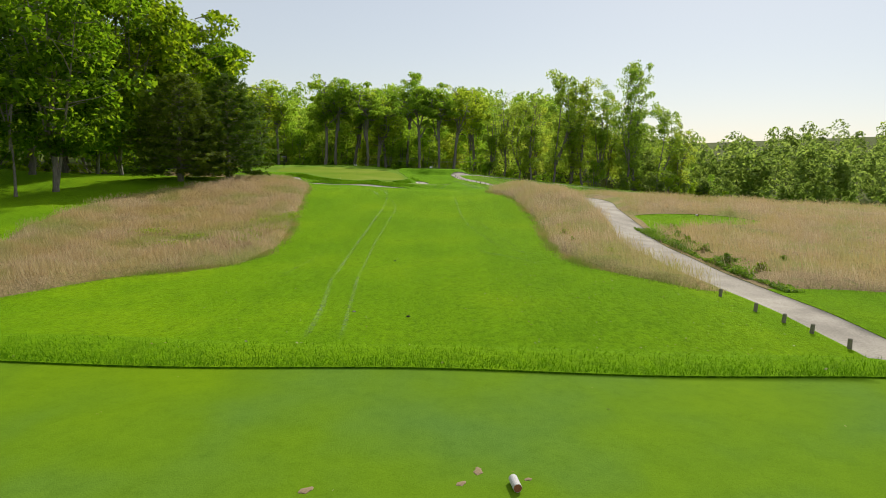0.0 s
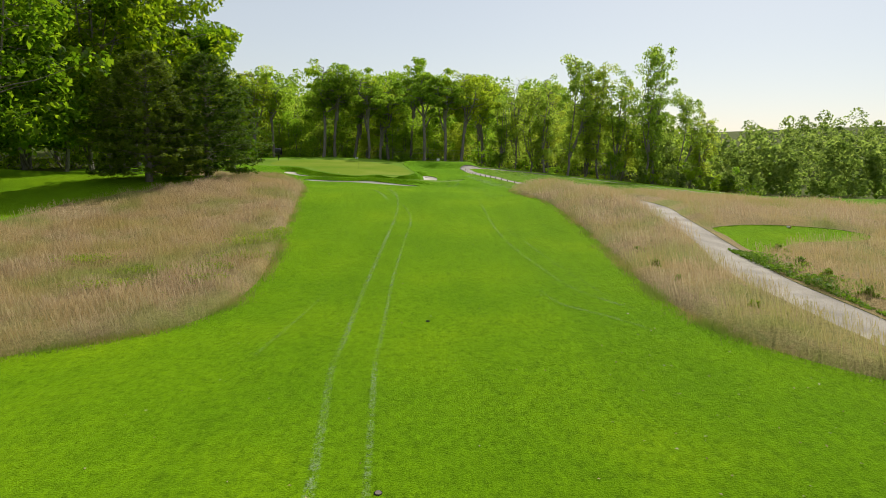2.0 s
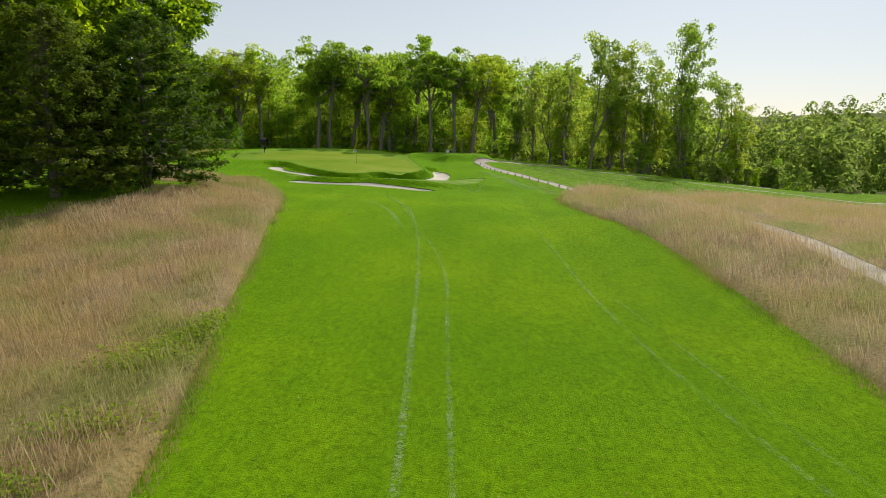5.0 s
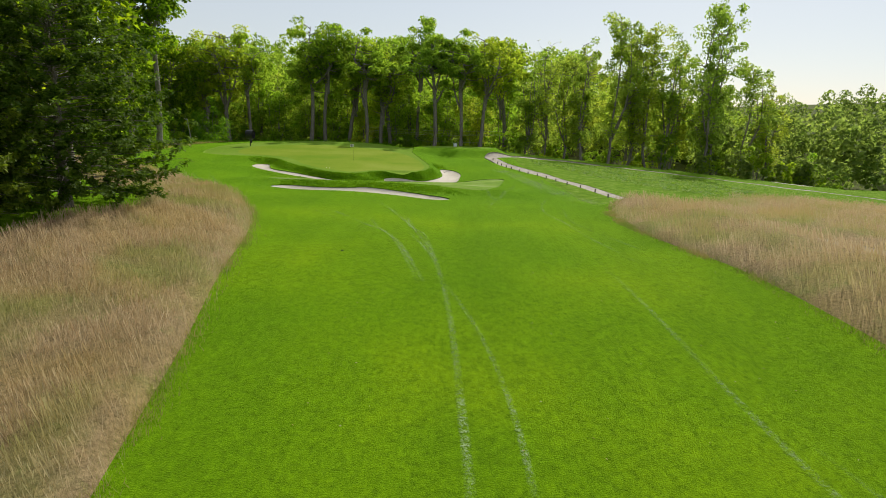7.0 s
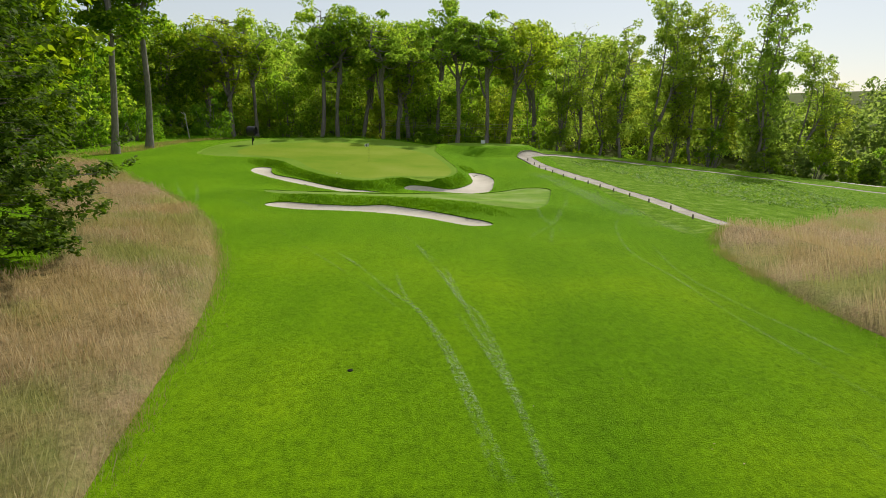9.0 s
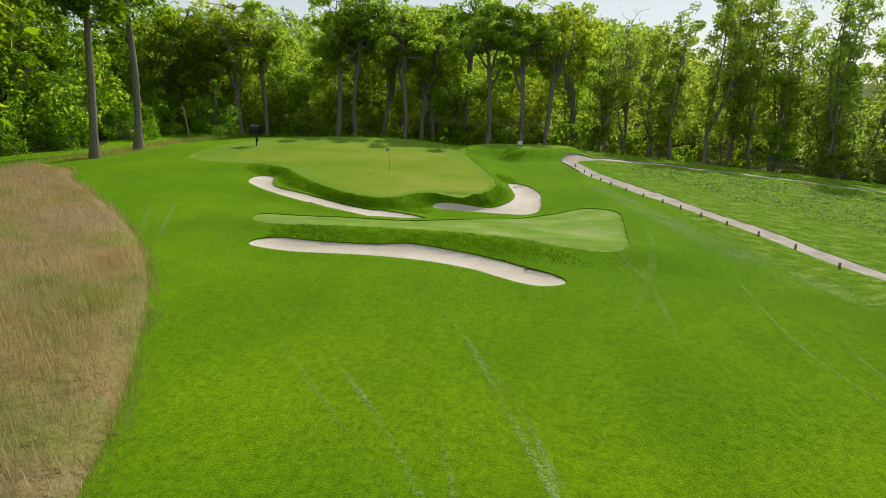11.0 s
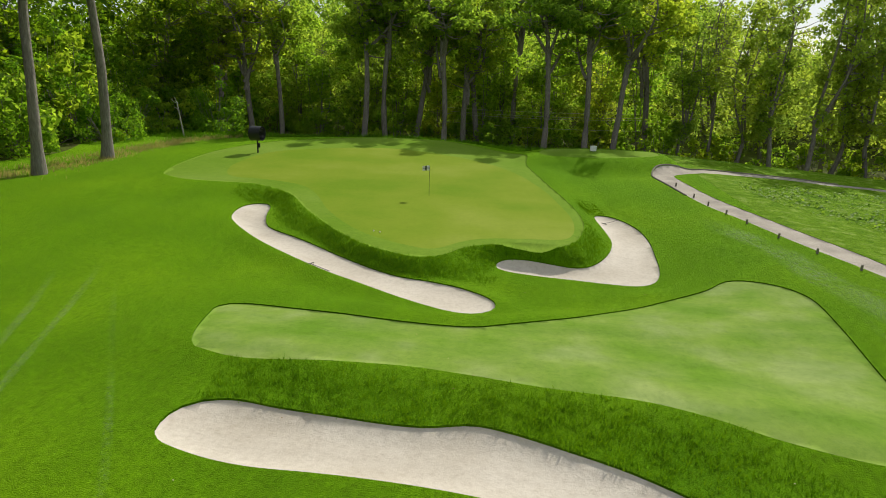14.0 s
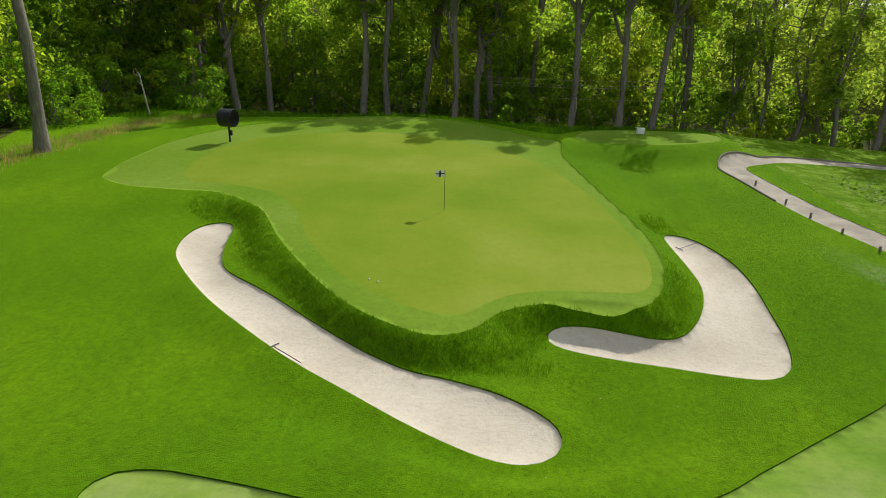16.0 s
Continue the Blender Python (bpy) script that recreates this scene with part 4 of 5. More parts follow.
def fescue(name, outline, count, seed, tall, label, weight):
    """Tufts of thin leaning blades, thicker along the fairway's edge."""
    r = np.random.default_rng(seed)
    lo, hi = outline.min(0), outline.max(0)
    xs, ys = [], []
    got = 0
    while got < count:
        x, y = r.uniform(lo[0], hi[0], 40000), r.uniform(lo[1], hi[1], 40000)
        keep = r.random(40000) < weight(x, y)
        x, y = x[keep], y[keep]
        ok = (signed(x, y, outline) > 0.05) & (path_distance(x, y) > np.where((x < np.interp(y, PATH_MID[:60, 1], PATH_MID[:60, 0])) & (y < 80), 1.65, np.where(y > 62, 2.5, 1.7))) & (signed(x, y, SIDE_TEE) < -0.5)
        xs.append(x[ok])
        ys.append(y[ok])
        got += int(ok.sum())
    x, y = np.concatenate(xs)[:count], np.concatenate(ys)[:count]
    z = height(x, y)
    far = np.clip(np.abs(x + 4) / 14, 1, 2.6)
    vary = 0.7 + 0.6 * (0.5 + 0.5 * np.sin(x * 0.9 + 2 * np.sin(y * 0.5)) * np.sin(y * 0.8 + x * 0.3))
    edge = signed(x, y, outline) < 0.8
    blades = 8
    x, y, z, far, vary, edge = (np.repeat(v, blades) for v in (x, y, z, far, vary, edge))
    n = len(x)
    a = r.random(n) * 6.283
    low = r.random(n) < np.where(edge, 0.55, 0.28)
    h = tall * vary * np.where(low, r.uniform(0.3, 0.5, n), r.uniform(0.6, 1.1, n))
    w = 0.0036 * far * r.uniform(0.6, 1.4, n)
    ox, oy = r.normal(size=n) * 0.2, r.normal(size=n) * 0.2
    lean = h * r.uniform(0.03, 0.38, n)
    b = r.normal(size=n) * 1.1 + 2.6 + 0.9 * np.sin(x * 0.31) * np.sin(y * 0.27)
    root = np.column_stack([x + ox, y + oy, z - 0.03])
    side = np.column_stack([np.cos(a), np.sin(a), np.zeros(n)]) * w[:, None]
    tipp = root + np.column_stack([np.cos(b) * lean, np.sin(b) * lean, h])
    head = ((r.random(n) < 0.45) & ~low)[:, None]
    thin = side * 0.62
    co = np.stack([root - np.where(head, thin * 0.5, side), np.where(head, tipp + thin, root + side), np.where(head, tipp - thin - np.array([0, 0, 0.07]), tipp)], 1).reshape(-1, 3)
    fa = np.arange(3 * n).reshape(-1, 3)
    k = np.where(low, 0.3, 1.0)
    tip = np.column_stack([0.15 * k, np.where(head[:, 0], 1.0, 0.15) * k, k]).ravel()
    me = poly_mesh(name, co, fa, (FESCUE,), tip=tip)
    ob = new(name, me)
    return tagged(ob, label, "tall grass", kind="stuff")


fescue("fescue_left", LEFT_MEADOW, 41000, 71, 0.74, "tall dry pinkish-brown fescue grass", lambda x, y: np.where(x > -26, 1.0, 0.35))
fescue("fescue_right", RIGHT_MEADOW, 40000, 72, 0.92, "tall dry pinkish-brown fescue grass", lambda x, y: np.where(x < 14, 1.0, np.clip(14 / np.maximum(x, 1), 0.05, 0.6) * np.where(x < 40, 1, 0.6)))



def tufts(name, count, seed, area, keep, tall, wide, label, mat=None, times=1):
    """Longer grass on the banks: short leaning blades."""
    r = np.random.default_rng(seed)
    x, y = r.uniform(area[0], area[1], count), r.uniform(area[2], area[3], count)
    ok = keep(x, y) > r.random(count)
    x, y = np.repeat(x[ok], times), np.repeat(y[ok], times)
    n = len(x)
    if times > 1:
        x, y = x + r.normal(size=n) * 0.06, y + r.normal(size=n) * 0.06
    z = height(x, y)
    a, b = r.random(n) * 6.283, r.random(n) * 6.283
    h = tall * r.uniform(0.5, 1.2, n)
    root = np.column_stack([x, y, z - 0.01])
    side = np.column_stack([np.cos(a), np.sin(a), np.zeros(n)]) * (wide * r.uniform(0.6, 1.4, n))[:, None]
    lean = h * r.uniform(0.1, 0.7, n)
    tipp = root + np.column_stack([np.cos(b) * lean, np.sin(b) * lean, h])
    co = np.stack([root - side, root + side, tipp], 1).reshape(-1, 3)
    return tagged(new(name, poly_mesh(name, co, np.arange(3 * n).reshape(-1, 3), (mat or BLADE,))), label, "rough grass", kind="stuff")


def bank_keep(x, y):
    """Where the rough stands long: above the bunkers, on the faces of the green and the apron."""
    near = np.maximum.reduce([signed(x, y, q, 3.5) for q in (FRONT_SAND, LEFT_SAND, RIGHT_SAND)])
    slope = height(x, y + 0.4) - height(x, y - 0.4)
    mown = np.maximum(signed(x, y, GREEN_LINE), signed(x, y, APRON_LINE))
    face = (signed(x, y, GREEN_LINE) > -2.8) | ((y < 104.5) & (x > -21) & (signed(x, y, FRONT_SAND, 3.5) > -3.2))
    return np.where((mown < -0.03) & (near < -0.03) & face, np.clip(slope * 6.0 - 0.15, 0, 1) * np.clip(1.15 + near / 3.5, 0, 1) * np.clip(0.75 + 0.4 * np.sin(x * 4.3 + np.sin(y * 2.7)) * np.sin(y * 5.1 + x), 0.3, 1), 0)


tufts("bank_grass", 330000, 81, (-33, 0, 95, 134), bank_keep, 0.15, 0.013, "dark long grass on the steep banks", times=3)
tufts("tee_edge_grass", 90000, 82, (-26, 9.8, 11.3, 13.8), lambda x, y: (signed(x, y, TEE_LINE) < -0.01) * np.exp(-np.clip(-signed(x, y, TEE_LINE), 0, 9) * 2.2), 0.10, 0.006, "longer grass along the tee's cut edge")

tufts("crest_grass", 32000, 83, (-62, 6, 157.5, 166), lambda x, y: (signed(x, y, GREEN_LINE) < -1) * (0.5 + 0.5 * np.sin(x * 0.7) * np.sin(y * 1.1 + x * 0.2)), 0.5, 0.03, "tall pale grass on the crest behind the green")

STRAW = leaf_material("verge_straw", (0.24, 0.26, 0.09), (0.36, 0.33, 0.15), (0.48, 0.42, 0.24), (1.2, 1.2, 0.8), 0.45)


def verge_keep(x, y):
    """A ragged band along the wood's edge beside the green."""
    line = np.interp(y, [128, 138, 146, 155, 161, 166], [-52.5, -51, -50.2, -49.5, -45, -38])
    return np.exp(-((x - line) / 1.9) ** 2) * (0.55 + 0.45 * np.sin(x * 1.7 + y) * np.sin(y * 1.3))


tufts("verge_grass", 60000, 84, (-58, -36, 128, 166), verge_keep, 0.42, 0.022, "pale dry wispy grass along the wood's edge", STRAW)

# ---- marks in the turf ----


def dew_material():
    m, n, l, b = material("wheel_mark", 0.9, 0.05)
    b.inputs["Base Color"].default_value = (0.31, 0.42, 0.17, 1)
    t = n.new("ShaderNodeBsdfTransparent")
    s = n.new("ShaderNodeMixShader")
    f = ramp(n, l, noise_node(n, l, 7.0, 6, 0.85), [(0.46, (0, 0, 0)), (0.60, (0.75, 0.75, 0.75))])
    f = mix(n, l, 1.0, f, ramp(n, l, noise_node(n, l, 0.25, 3), [(0.36, (0.12, 0.12, 0.12)), (0.6, (1, 1, 1))]), 'MULTIPLY')
    a = n.new("ShaderNodeAttribute")
    a.attribute_name = "tip"
    f = mix(n, l, 1.0, f, a.outputs["Color"], 'MULTIPLY')
    l.new(f, s.inputs[0])
    l.new(t.outputs[0], s.inputs[1])
    l.new(b.outputs[0], s.inputs[2])
    l.new(s.outputs[0], n["Material Output"].inputs["Surface"])
    return m


DEW = dew_material()


def wheel_mark(points, wide, strength=0.5):
    """A pale line where wheels have brushed the grass, lying on the turf."""
    line = spline(points, 14, False)
    d = np.gradient(line, axis=0)
    d /= np.linalg.norm(d, axis=1, keepdims=True) + 1e-9
    side = np.column_stack([-d[:, 1], d[:, 0]]) * wide / 2
    k = [-1.0, -0.4, 0.4, 1.0]
    co = np.concatenate([np.column_stack([line + side * q, height(*(line + side * q).T) + 0.018]) for q in k])
    n = len(line)
    i = np.arange(n - 1)
    ends = strength * np.minimum(1, np.minimum(np.arange(n), n - 1 - np.arange(n)) / 10)
    me = poly_mesh("wheel_mark", co, np.concatenate([np.column_stack([i, i + 1, i + 1 + n, i + n]) + q * n for q in range(3)]), (DEW,), True, tip=np.concatenate([ends * q for q in (0, 1, 1, 0)]))
    return tagged(new("wheel_mark", me), "pale wheel mark in the mown grass", "wheel mark", kind="structure")


for pts, wide, *force in (
        ([(-3.7, 18.5), (-3.95, 22.5), (-4.63, 28.17), (-4.69, 30.17), (-4.81, 34.3), (-4.92, 38.93), (-4.95, 45.2), (-5.04, 53.21), (-5.28, 61.2), (-5.91, 68.23), (-7.34, 74.18)], 0.26, 1),
        ([(-2.6, 18.5), (-2.95, 22.5), (-3.48, 28.69), (-3.54, 30.64), (-3.69, 34.64), (-3.84, 40.17), (-3.86, 48.73), (-3.89, 55.12), (-4.47, 60.25), (-5.74, 65.69)], 0.2, 0.85),
        ([(7.21, 30.65), (6.33, 32.16), (4.74, 34.0), (3.68, 36.56), (3.11, 40.99), (2.31, 47.01), (1.77, 55.91), (1.46, 68.08)], 0.26, 0.55),
        ([(6.19, 29.2), (5.12, 30.95), (3.96, 32.48), (2.74, 34.09), (2.29, 36.71)], 0.24, 0.6),
        ([(4.74, 34.0), (4.17, 40.09), (3.44, 47.16), (2.45, 54.36)], 0.2, 0.45),
        ([(-7.16, 28.98), (-7.01, 30.75), (-6.67, 34.07), (-6.34, 38.47)], 0.2, 0.35),
        ([(-5.43, 64.3), (-5.67, 66.25), (-5.88, 68.63), (-6.38, 71.63), (-7.43, 76.92), (-8.53, 82.57), (-9.47, 86.77)], 0.26, 0.9),
        ([(-6.16, 64.31), (-6.54, 66.01), (-6.97, 68.29), (-7.57, 71.07), (-8.57, 73.91), (-9.78, 76.34), (-11.43, 80.24), (-13.61, 84.25)], 0.24, 0.9),
        ([(-6.51, 64.5), (-6.82, 66.45), (-7.4, 69.56), (-8.13, 72.6), (-9.21, 75.94), (-9.9, 79.88)], 0.2, 0.7),
        ([(-5.88, 68.63), (-5.99, 70.01), (-6.47, 73.63), (-7.32, 76.12), (-7.7, 81.27)], 0.22, 0.7),
        ([(-11.42, 92.19), (-9.08, 85.34), (-7.69, 80.0), (-6.85, 73.58)], 0.2, 0.5),
        ([(-18.14, 89.38), (-13.99, 82.71), (-11.05, 77.7), (-8.9, 73.29)], 0.18, 0.4),
        ([(3.24, 68.2), (3.01, 70.82), (2.5, 74.76), (2.28, 80.35), (2.08, 86.79), (3.74, 95.51), (6.18, 102.45)], 0.24, 0.55),
        ([(4.51, 70.07), (4.02, 73.23), (3.25, 76.93), (2.94, 81.49), (3.92, 88.75)], 0.22, 0.5),
        ([(4.21, 99.91), (4.8, 104.76), (6.22, 112.86), (4.83, 115.22), (3.34, 120.63), (2.51, 126.99)], 0.3, 0.6),
        ([(-0.98, 90.8), (-0.32, 94.27), (-0.55, 96.83), (-1.17, 98.27)], 0.26, 0.5),
        ([(-29.84, 109.68), (-22.68, 98.56), (-20.32, 94.41)], 0.3, 0.35),
        ([(6.77, 94.62), (5.63, 103.08), (4.06, 113.38), (3.71, 121.71), (1.60, 129.60)], 2.4, 0.85),
        ([(8.02, 88.95), (7.21, 97.86), (6.01, 105.08), (4.89, 113.41)], 1.8),
        ([(-3.04, 89.12), (-0.11, 97.12), (1.75, 103.63), (3.02, 111.29)], 0.5),
        ([(-2.05, 86.78), (-1.19, 92.00), (-0.66, 95.01), (-1.06, 98.65), (-0.99, 101.04)], 0.35),
        ([(-33.55, 110.98), (-29.79, 103.57), (-26.94, 97.11), (-23.95, 88.44)], 0.45),
        ([(-32.12, 112.14), (-28.42, 103.62), (-25.39, 96.02)], 0.4)):
    wheel_mark(pts, wide, *force)

# fallen leaves and clippings
LITTER = leaf_material("fallen_leaves", (0.30, 0.18, 0.07), (0.45, 0.36, 0.16), (0.60, 0.55, 0.32), (1, 1, 1), 0.2)
rl = np.random.default_rng(91)
lx = np.concatenate([rl.uniform(-8, 12, 130), rl.uniform(-9, 8, 150), rl.uniform(3, 12, 90), rl.uniform(-20, 4, 60)])
ly = np.concatenate([rl.uniform(5.0, 22, 130), rl.uniform(18, 70, 150), rl.uniform(18, 34, 90), rl.uniform(92, 118, 60)])
lz = height(lx, ly) + np.where(signed(lx, ly, TEE_LINE) > 0, -0.045, 0.02)
lco, lfa = leaf_cards(rl, np.column_stack([lx, ly, lz]), np.tile([0.1, 0.1, 1.0], (len(lx), 1)) + rl.normal(size=(len(lx), 3)) * 0.25, 0.036)
tagged(new("fallen_leaves", poly_mesh("fallen_leaves", lco, lfa, (LITTER,))), "small dry leaves scattered on the turf", "leaf litter", kind="stuff")

# weeds standing in the fescue
WEED = shrub(44, 3.2, 2.8, 14, 900, 0.3)
LEAF_WEED = leaf_material("weed_leaves", (0.14, 0.24, 0.03), (0.21, 0.32, 0.05), (0.30, 0.40, 0.08), (1.3, 1.4, 0.6), 0.5)
rw = random.Random(9)
for x, y, k in [(-11.2, 38.5, 0.16), (-12.9, 36.2, 0.14), (-16.5, 41.5, 0.15),
                (8.3, 40, 0.22), (8.1, 37, 0.2), (8.6, 44, 0.18), (9.3, 33, 0.2), (15.6, 33.5, 0.28), (15.8, 36.5, 0.26), (16.0, 39.5, 0.28), (16.6, 43, 0.26), (16.2, 31, 0.26), (17.8, 47, 0.24), (19, 34, 0.22)]:
    plant("weed", WEED, LEAF_WEED, x, y, rw.uniform(0, 360), (k * 0.8, k * 0.8, k * 0.75), "leafy green weed clump in the fescue", "weed", "weeds in the fescue", wood="stem")

def meadow_feet(name, outline, seed, count, inside):
    """Green blades and weeds where the fescue meets the mown grass."""
    r = np.random.default_rng(seed)
    i = r.integers(0, len(outline) - 1, count * 3)
    q = outline[i] + (outline[i + 1] - outline[i]) * r.random((count * 3, 1)) + r.normal(size=(count * 3, 2)) * 0.28
    patch = 0.55 + 0.45 * np.sin(q[:, 1] * 0.9 + 2 * np.sin(q[:, 1] * 0.37))
    q = q[inside(q[:, 0], q[:, 1]) & (path_distance(q[:, 0], q[:, 1]) > 1.4) & (r.random(len(q)) < patch)][:count]
    n = len(q)
    h = r.uniform(0.06, 0.26, n)
    a, b = r.random(n) * 6.283, r.random(n) * 6.283
    root = np.column_stack([q, height(q[:, 0], q[:, 1]) - 0.01])
    side = np.column_stack([np.cos(a), np.sin(a), 0 * a]) * (0.008 * r.uniform(0.6, 1.6, n))[:, None]
    lean = h * r.uniform(0.1, 0.7, n)
    tipp = root + np.column_stack([np.cos(b) * lean, np.sin(b) * lean, h])
    co = np.stack([root - side, root + side, tipp], 1).reshape(-1, 3)
    return tagged(new(name, poly_mesh(name, co, np.arange(3 * n).reshape(-1, 3), (FESCUE,), tip=np.tile([0.0, 0.0, 0.2], n))), "rank green grass at the foot of the fescue", "rough grass", kind="stuff")


meadow_feet("meadow_edge_left", LEFT_MEADOW, 96, 26000, lambda x, y: x > np.interp(y, [20, 60, 126], [-22, -22, -52]))
meadow_feet("meadow_edge_right", RIGHT_MEADOW, 97, 26000, lambda x, y: (x < 22) & (y < 106))

# drifts of broad green weeds in the left meadow
rd = np.random.default_rng(98)
dx, dy, dz = [], [], []
for x, y, sx, sy in ((-12.4, 45.7, 1.4, 0.9), (-11.8, 42.1, 1.3, 0.8), (-12.3, 39.9, 1.2, 0.7), (-15.2, 39.9, 1.5, 0.6), (-19.7, 42.5, 1.6, 0.8), (-11.8, 46.6, 0.8, 1.4), (-11.8, 37.9, 1, 0.6), (-11.5, 48.2, 0.6, 1.3), (-15.5, 37.3, 1.3, 0.6)):
    k = int(900 * sx * sy)
    dx.append(x + rd.normal(size=k) * sx * 0.5)
    dy.append(y + rd.normal(size=k) * sy * 0.5)
    dz.append(rd.uniform(0.25, 0.62, k))
dx, dy, dz = (np.concatenate(v) for v in (dx, dy, dz))
dco, dfa = leaf_cards(rd, np.column_stack([dx, dy, height(dx, dy) + dz]), rd.normal(size=(len(dx), 3)) * 0.6 + np.array([0, 0, 0.8]), 0.055)
tagged(new("meadow_weeds", poly_mesh("meadow_weeds", dco, dfa, (LEAF_WEED,))), "drifts of broad green weeds in the fescue", "weeds", kind="stuff")

# green growth along the shaded side of the path and the feet of the meadows
rv = np.random.default_rng(95)
vy = rv.uniform(27, 47, 9000)
vx = np.interp(vy, PATH_MID[:60, 1], PATH_MID[:60, 0]) + 1.5 + np.abs(rv.normal(size=9000)) * 0.9 * (0.4 + 0.6 * smooth(vy, 28, 36))
vz = height(vx, vy) + rv.random(9000) ** 1.3 * (0.1 + 0.45 * (0.5 + 0.5 * np.sin(vy * 1.7 + np.sin(vy * 0.6) * 2)) * smooth(vy, 27, 32))
vco, vfa = leaf_cards(rv, np.column_stack([vx, vy, vz]), rv.normal(size=(9000, 3)) * 0.7 + np.array([-0.3, -0.3, 0.7]), 0.075)
tagged(new("verge_weeds", poly_mesh("verge_weeds", vco, vfa, (LEAF_WEED,))), "dense green weeds along the shaded side of the path", "weeds", kind="stuff")

# worn divots in the tee
SOIL = plain("dry_soil", (0.30, 0.22, 0.13), 0.95, 0.05, grain=60)
for x, y, k in ((0.87, 8.2, 0.09), (0.65, 7.9, 0.07), (-1.15, 7.65, 0.09), (1.47, 8.05, 0.05)):
    bm = bmesh.new()
    bmesh.ops.create_icosphere(bm, subdivisions=2, radius=1.0)
    for v in bm.verts:
        v.co = Vector((v.co.x * k * (0.6 + 0.15 * math.sin(5 * v.co.y)), v.co.y * k * (1.1 + 0.2 * math.sin(4 * v.co.x)), v.co.z * 0.012))
    d = part("divot", bm, SOIL)
    d.matrix_world = pose(x, y, ground_z(x, y) - 0.035, 0, 0, 200 * x)
    tagged(d, "small bare brown divot in the tee's turf", "divot", "divots in the tee")

# pale broad-leaved plants in the right rough
cx = np.concatenate([rv.uniform(9, 40, 16000), rv.uniform(24, 70, 6000)])
cy = np.concatenate([rv.uniform(112, 147, 16000), rv.uniform(98, 147, 6000)])
dense = 0.5 + 0.5 * np.sin(cx * 0.8 + 2 * np.sin(cy * 0.45)) * np.sin(cy * 0.9 + cx * 0.25)
ck = (path_distance(cx, cy) > 5.5) & (cx > 9 + 0.45 * (147 - cy) - 4) & (rv.random(len(cx)) < dense) & (signed(cx, cy, RIGHT_MEADOW) < 0)
cx, cy = cx[ck], cy[ck]
cco, cfa = leaf_cards(rv, np.column_stack([cx, cy, height(cx, cy) + rv.uniform(0.03, 0.16, len(cx))]), rv.normal(size=(len(cx), 3)) * 0.4 + np.array([0, 0, 1.0]), 0.12, 0.8)
tagged(new("clover", poly_mesh("clover", cco, cfa, (LEAF_WEED,))), "pale broad-leaved clover patches in the rough", "clover", kind="stuff")

# ---- things on the course ----


def flagstick(x, y):
    z = ground_z(x, y)
    root = new("flagstick")
    root.matrix_world = pose(x, y, z)
    bm = bmesh.new()
    rod(bm, (0, 0, -0.1), (0, 0, 2.35), 0.014, 0.011, 10)
    part("pole", bm, BLACK, root, "thin dark pole")
    bm = bmesh.new()
    w, h, k = 0.52, 0.36, 10
    rows = []
    for side in (0.004, -0.004):
        g = [[bm.verts.new((-0.012 - w * i / k, side + 0.05 * math.sin(i * 0.9) * i / k, 2.33 - h * j / 4 - 0.05 * (i / k) ** 2)) for i in range(k + 1)] for j in range(5)]
        rows.append(g)
        for j in range(4):
            for i in range(k):
                bm.faces.new((g[j][i], g[j][i + 1], g[j + 1][i + 1], g[j + 1][i]))
    flag = part("flag", bm, WHITE, root, "white flag with a dark cross")
    bm = bmesh.new()
    for side in (0.009, -0.009):
        for lo_i, hi_i, lo_j, hi_j in ((0, 10, 1.7, 2.3), (4, 6, 0, 4)):
            for i in range(lo_i, hi_i):
                q = []
                for ii, jj in ((i, lo_j), (i + 1, lo_j), (i + 1, hi_j), (i, hi_j)):
                    q.append(bm.verts.new((-0.012 - w * ii / k, side + 0.05 * math.sin(ii * 0.9) * ii / k, 2.33 - h * jj / 4 - 0.05 * (ii / k) ** 2)))
                bm.faces.new(q)
    part("cross", bm, BLACK, flag, "dark cross on the cloth")
    return tagged(root, "thin flagstick with a small white flag in the hole", "flagstick")


flagstick(-17.98, 130.26)


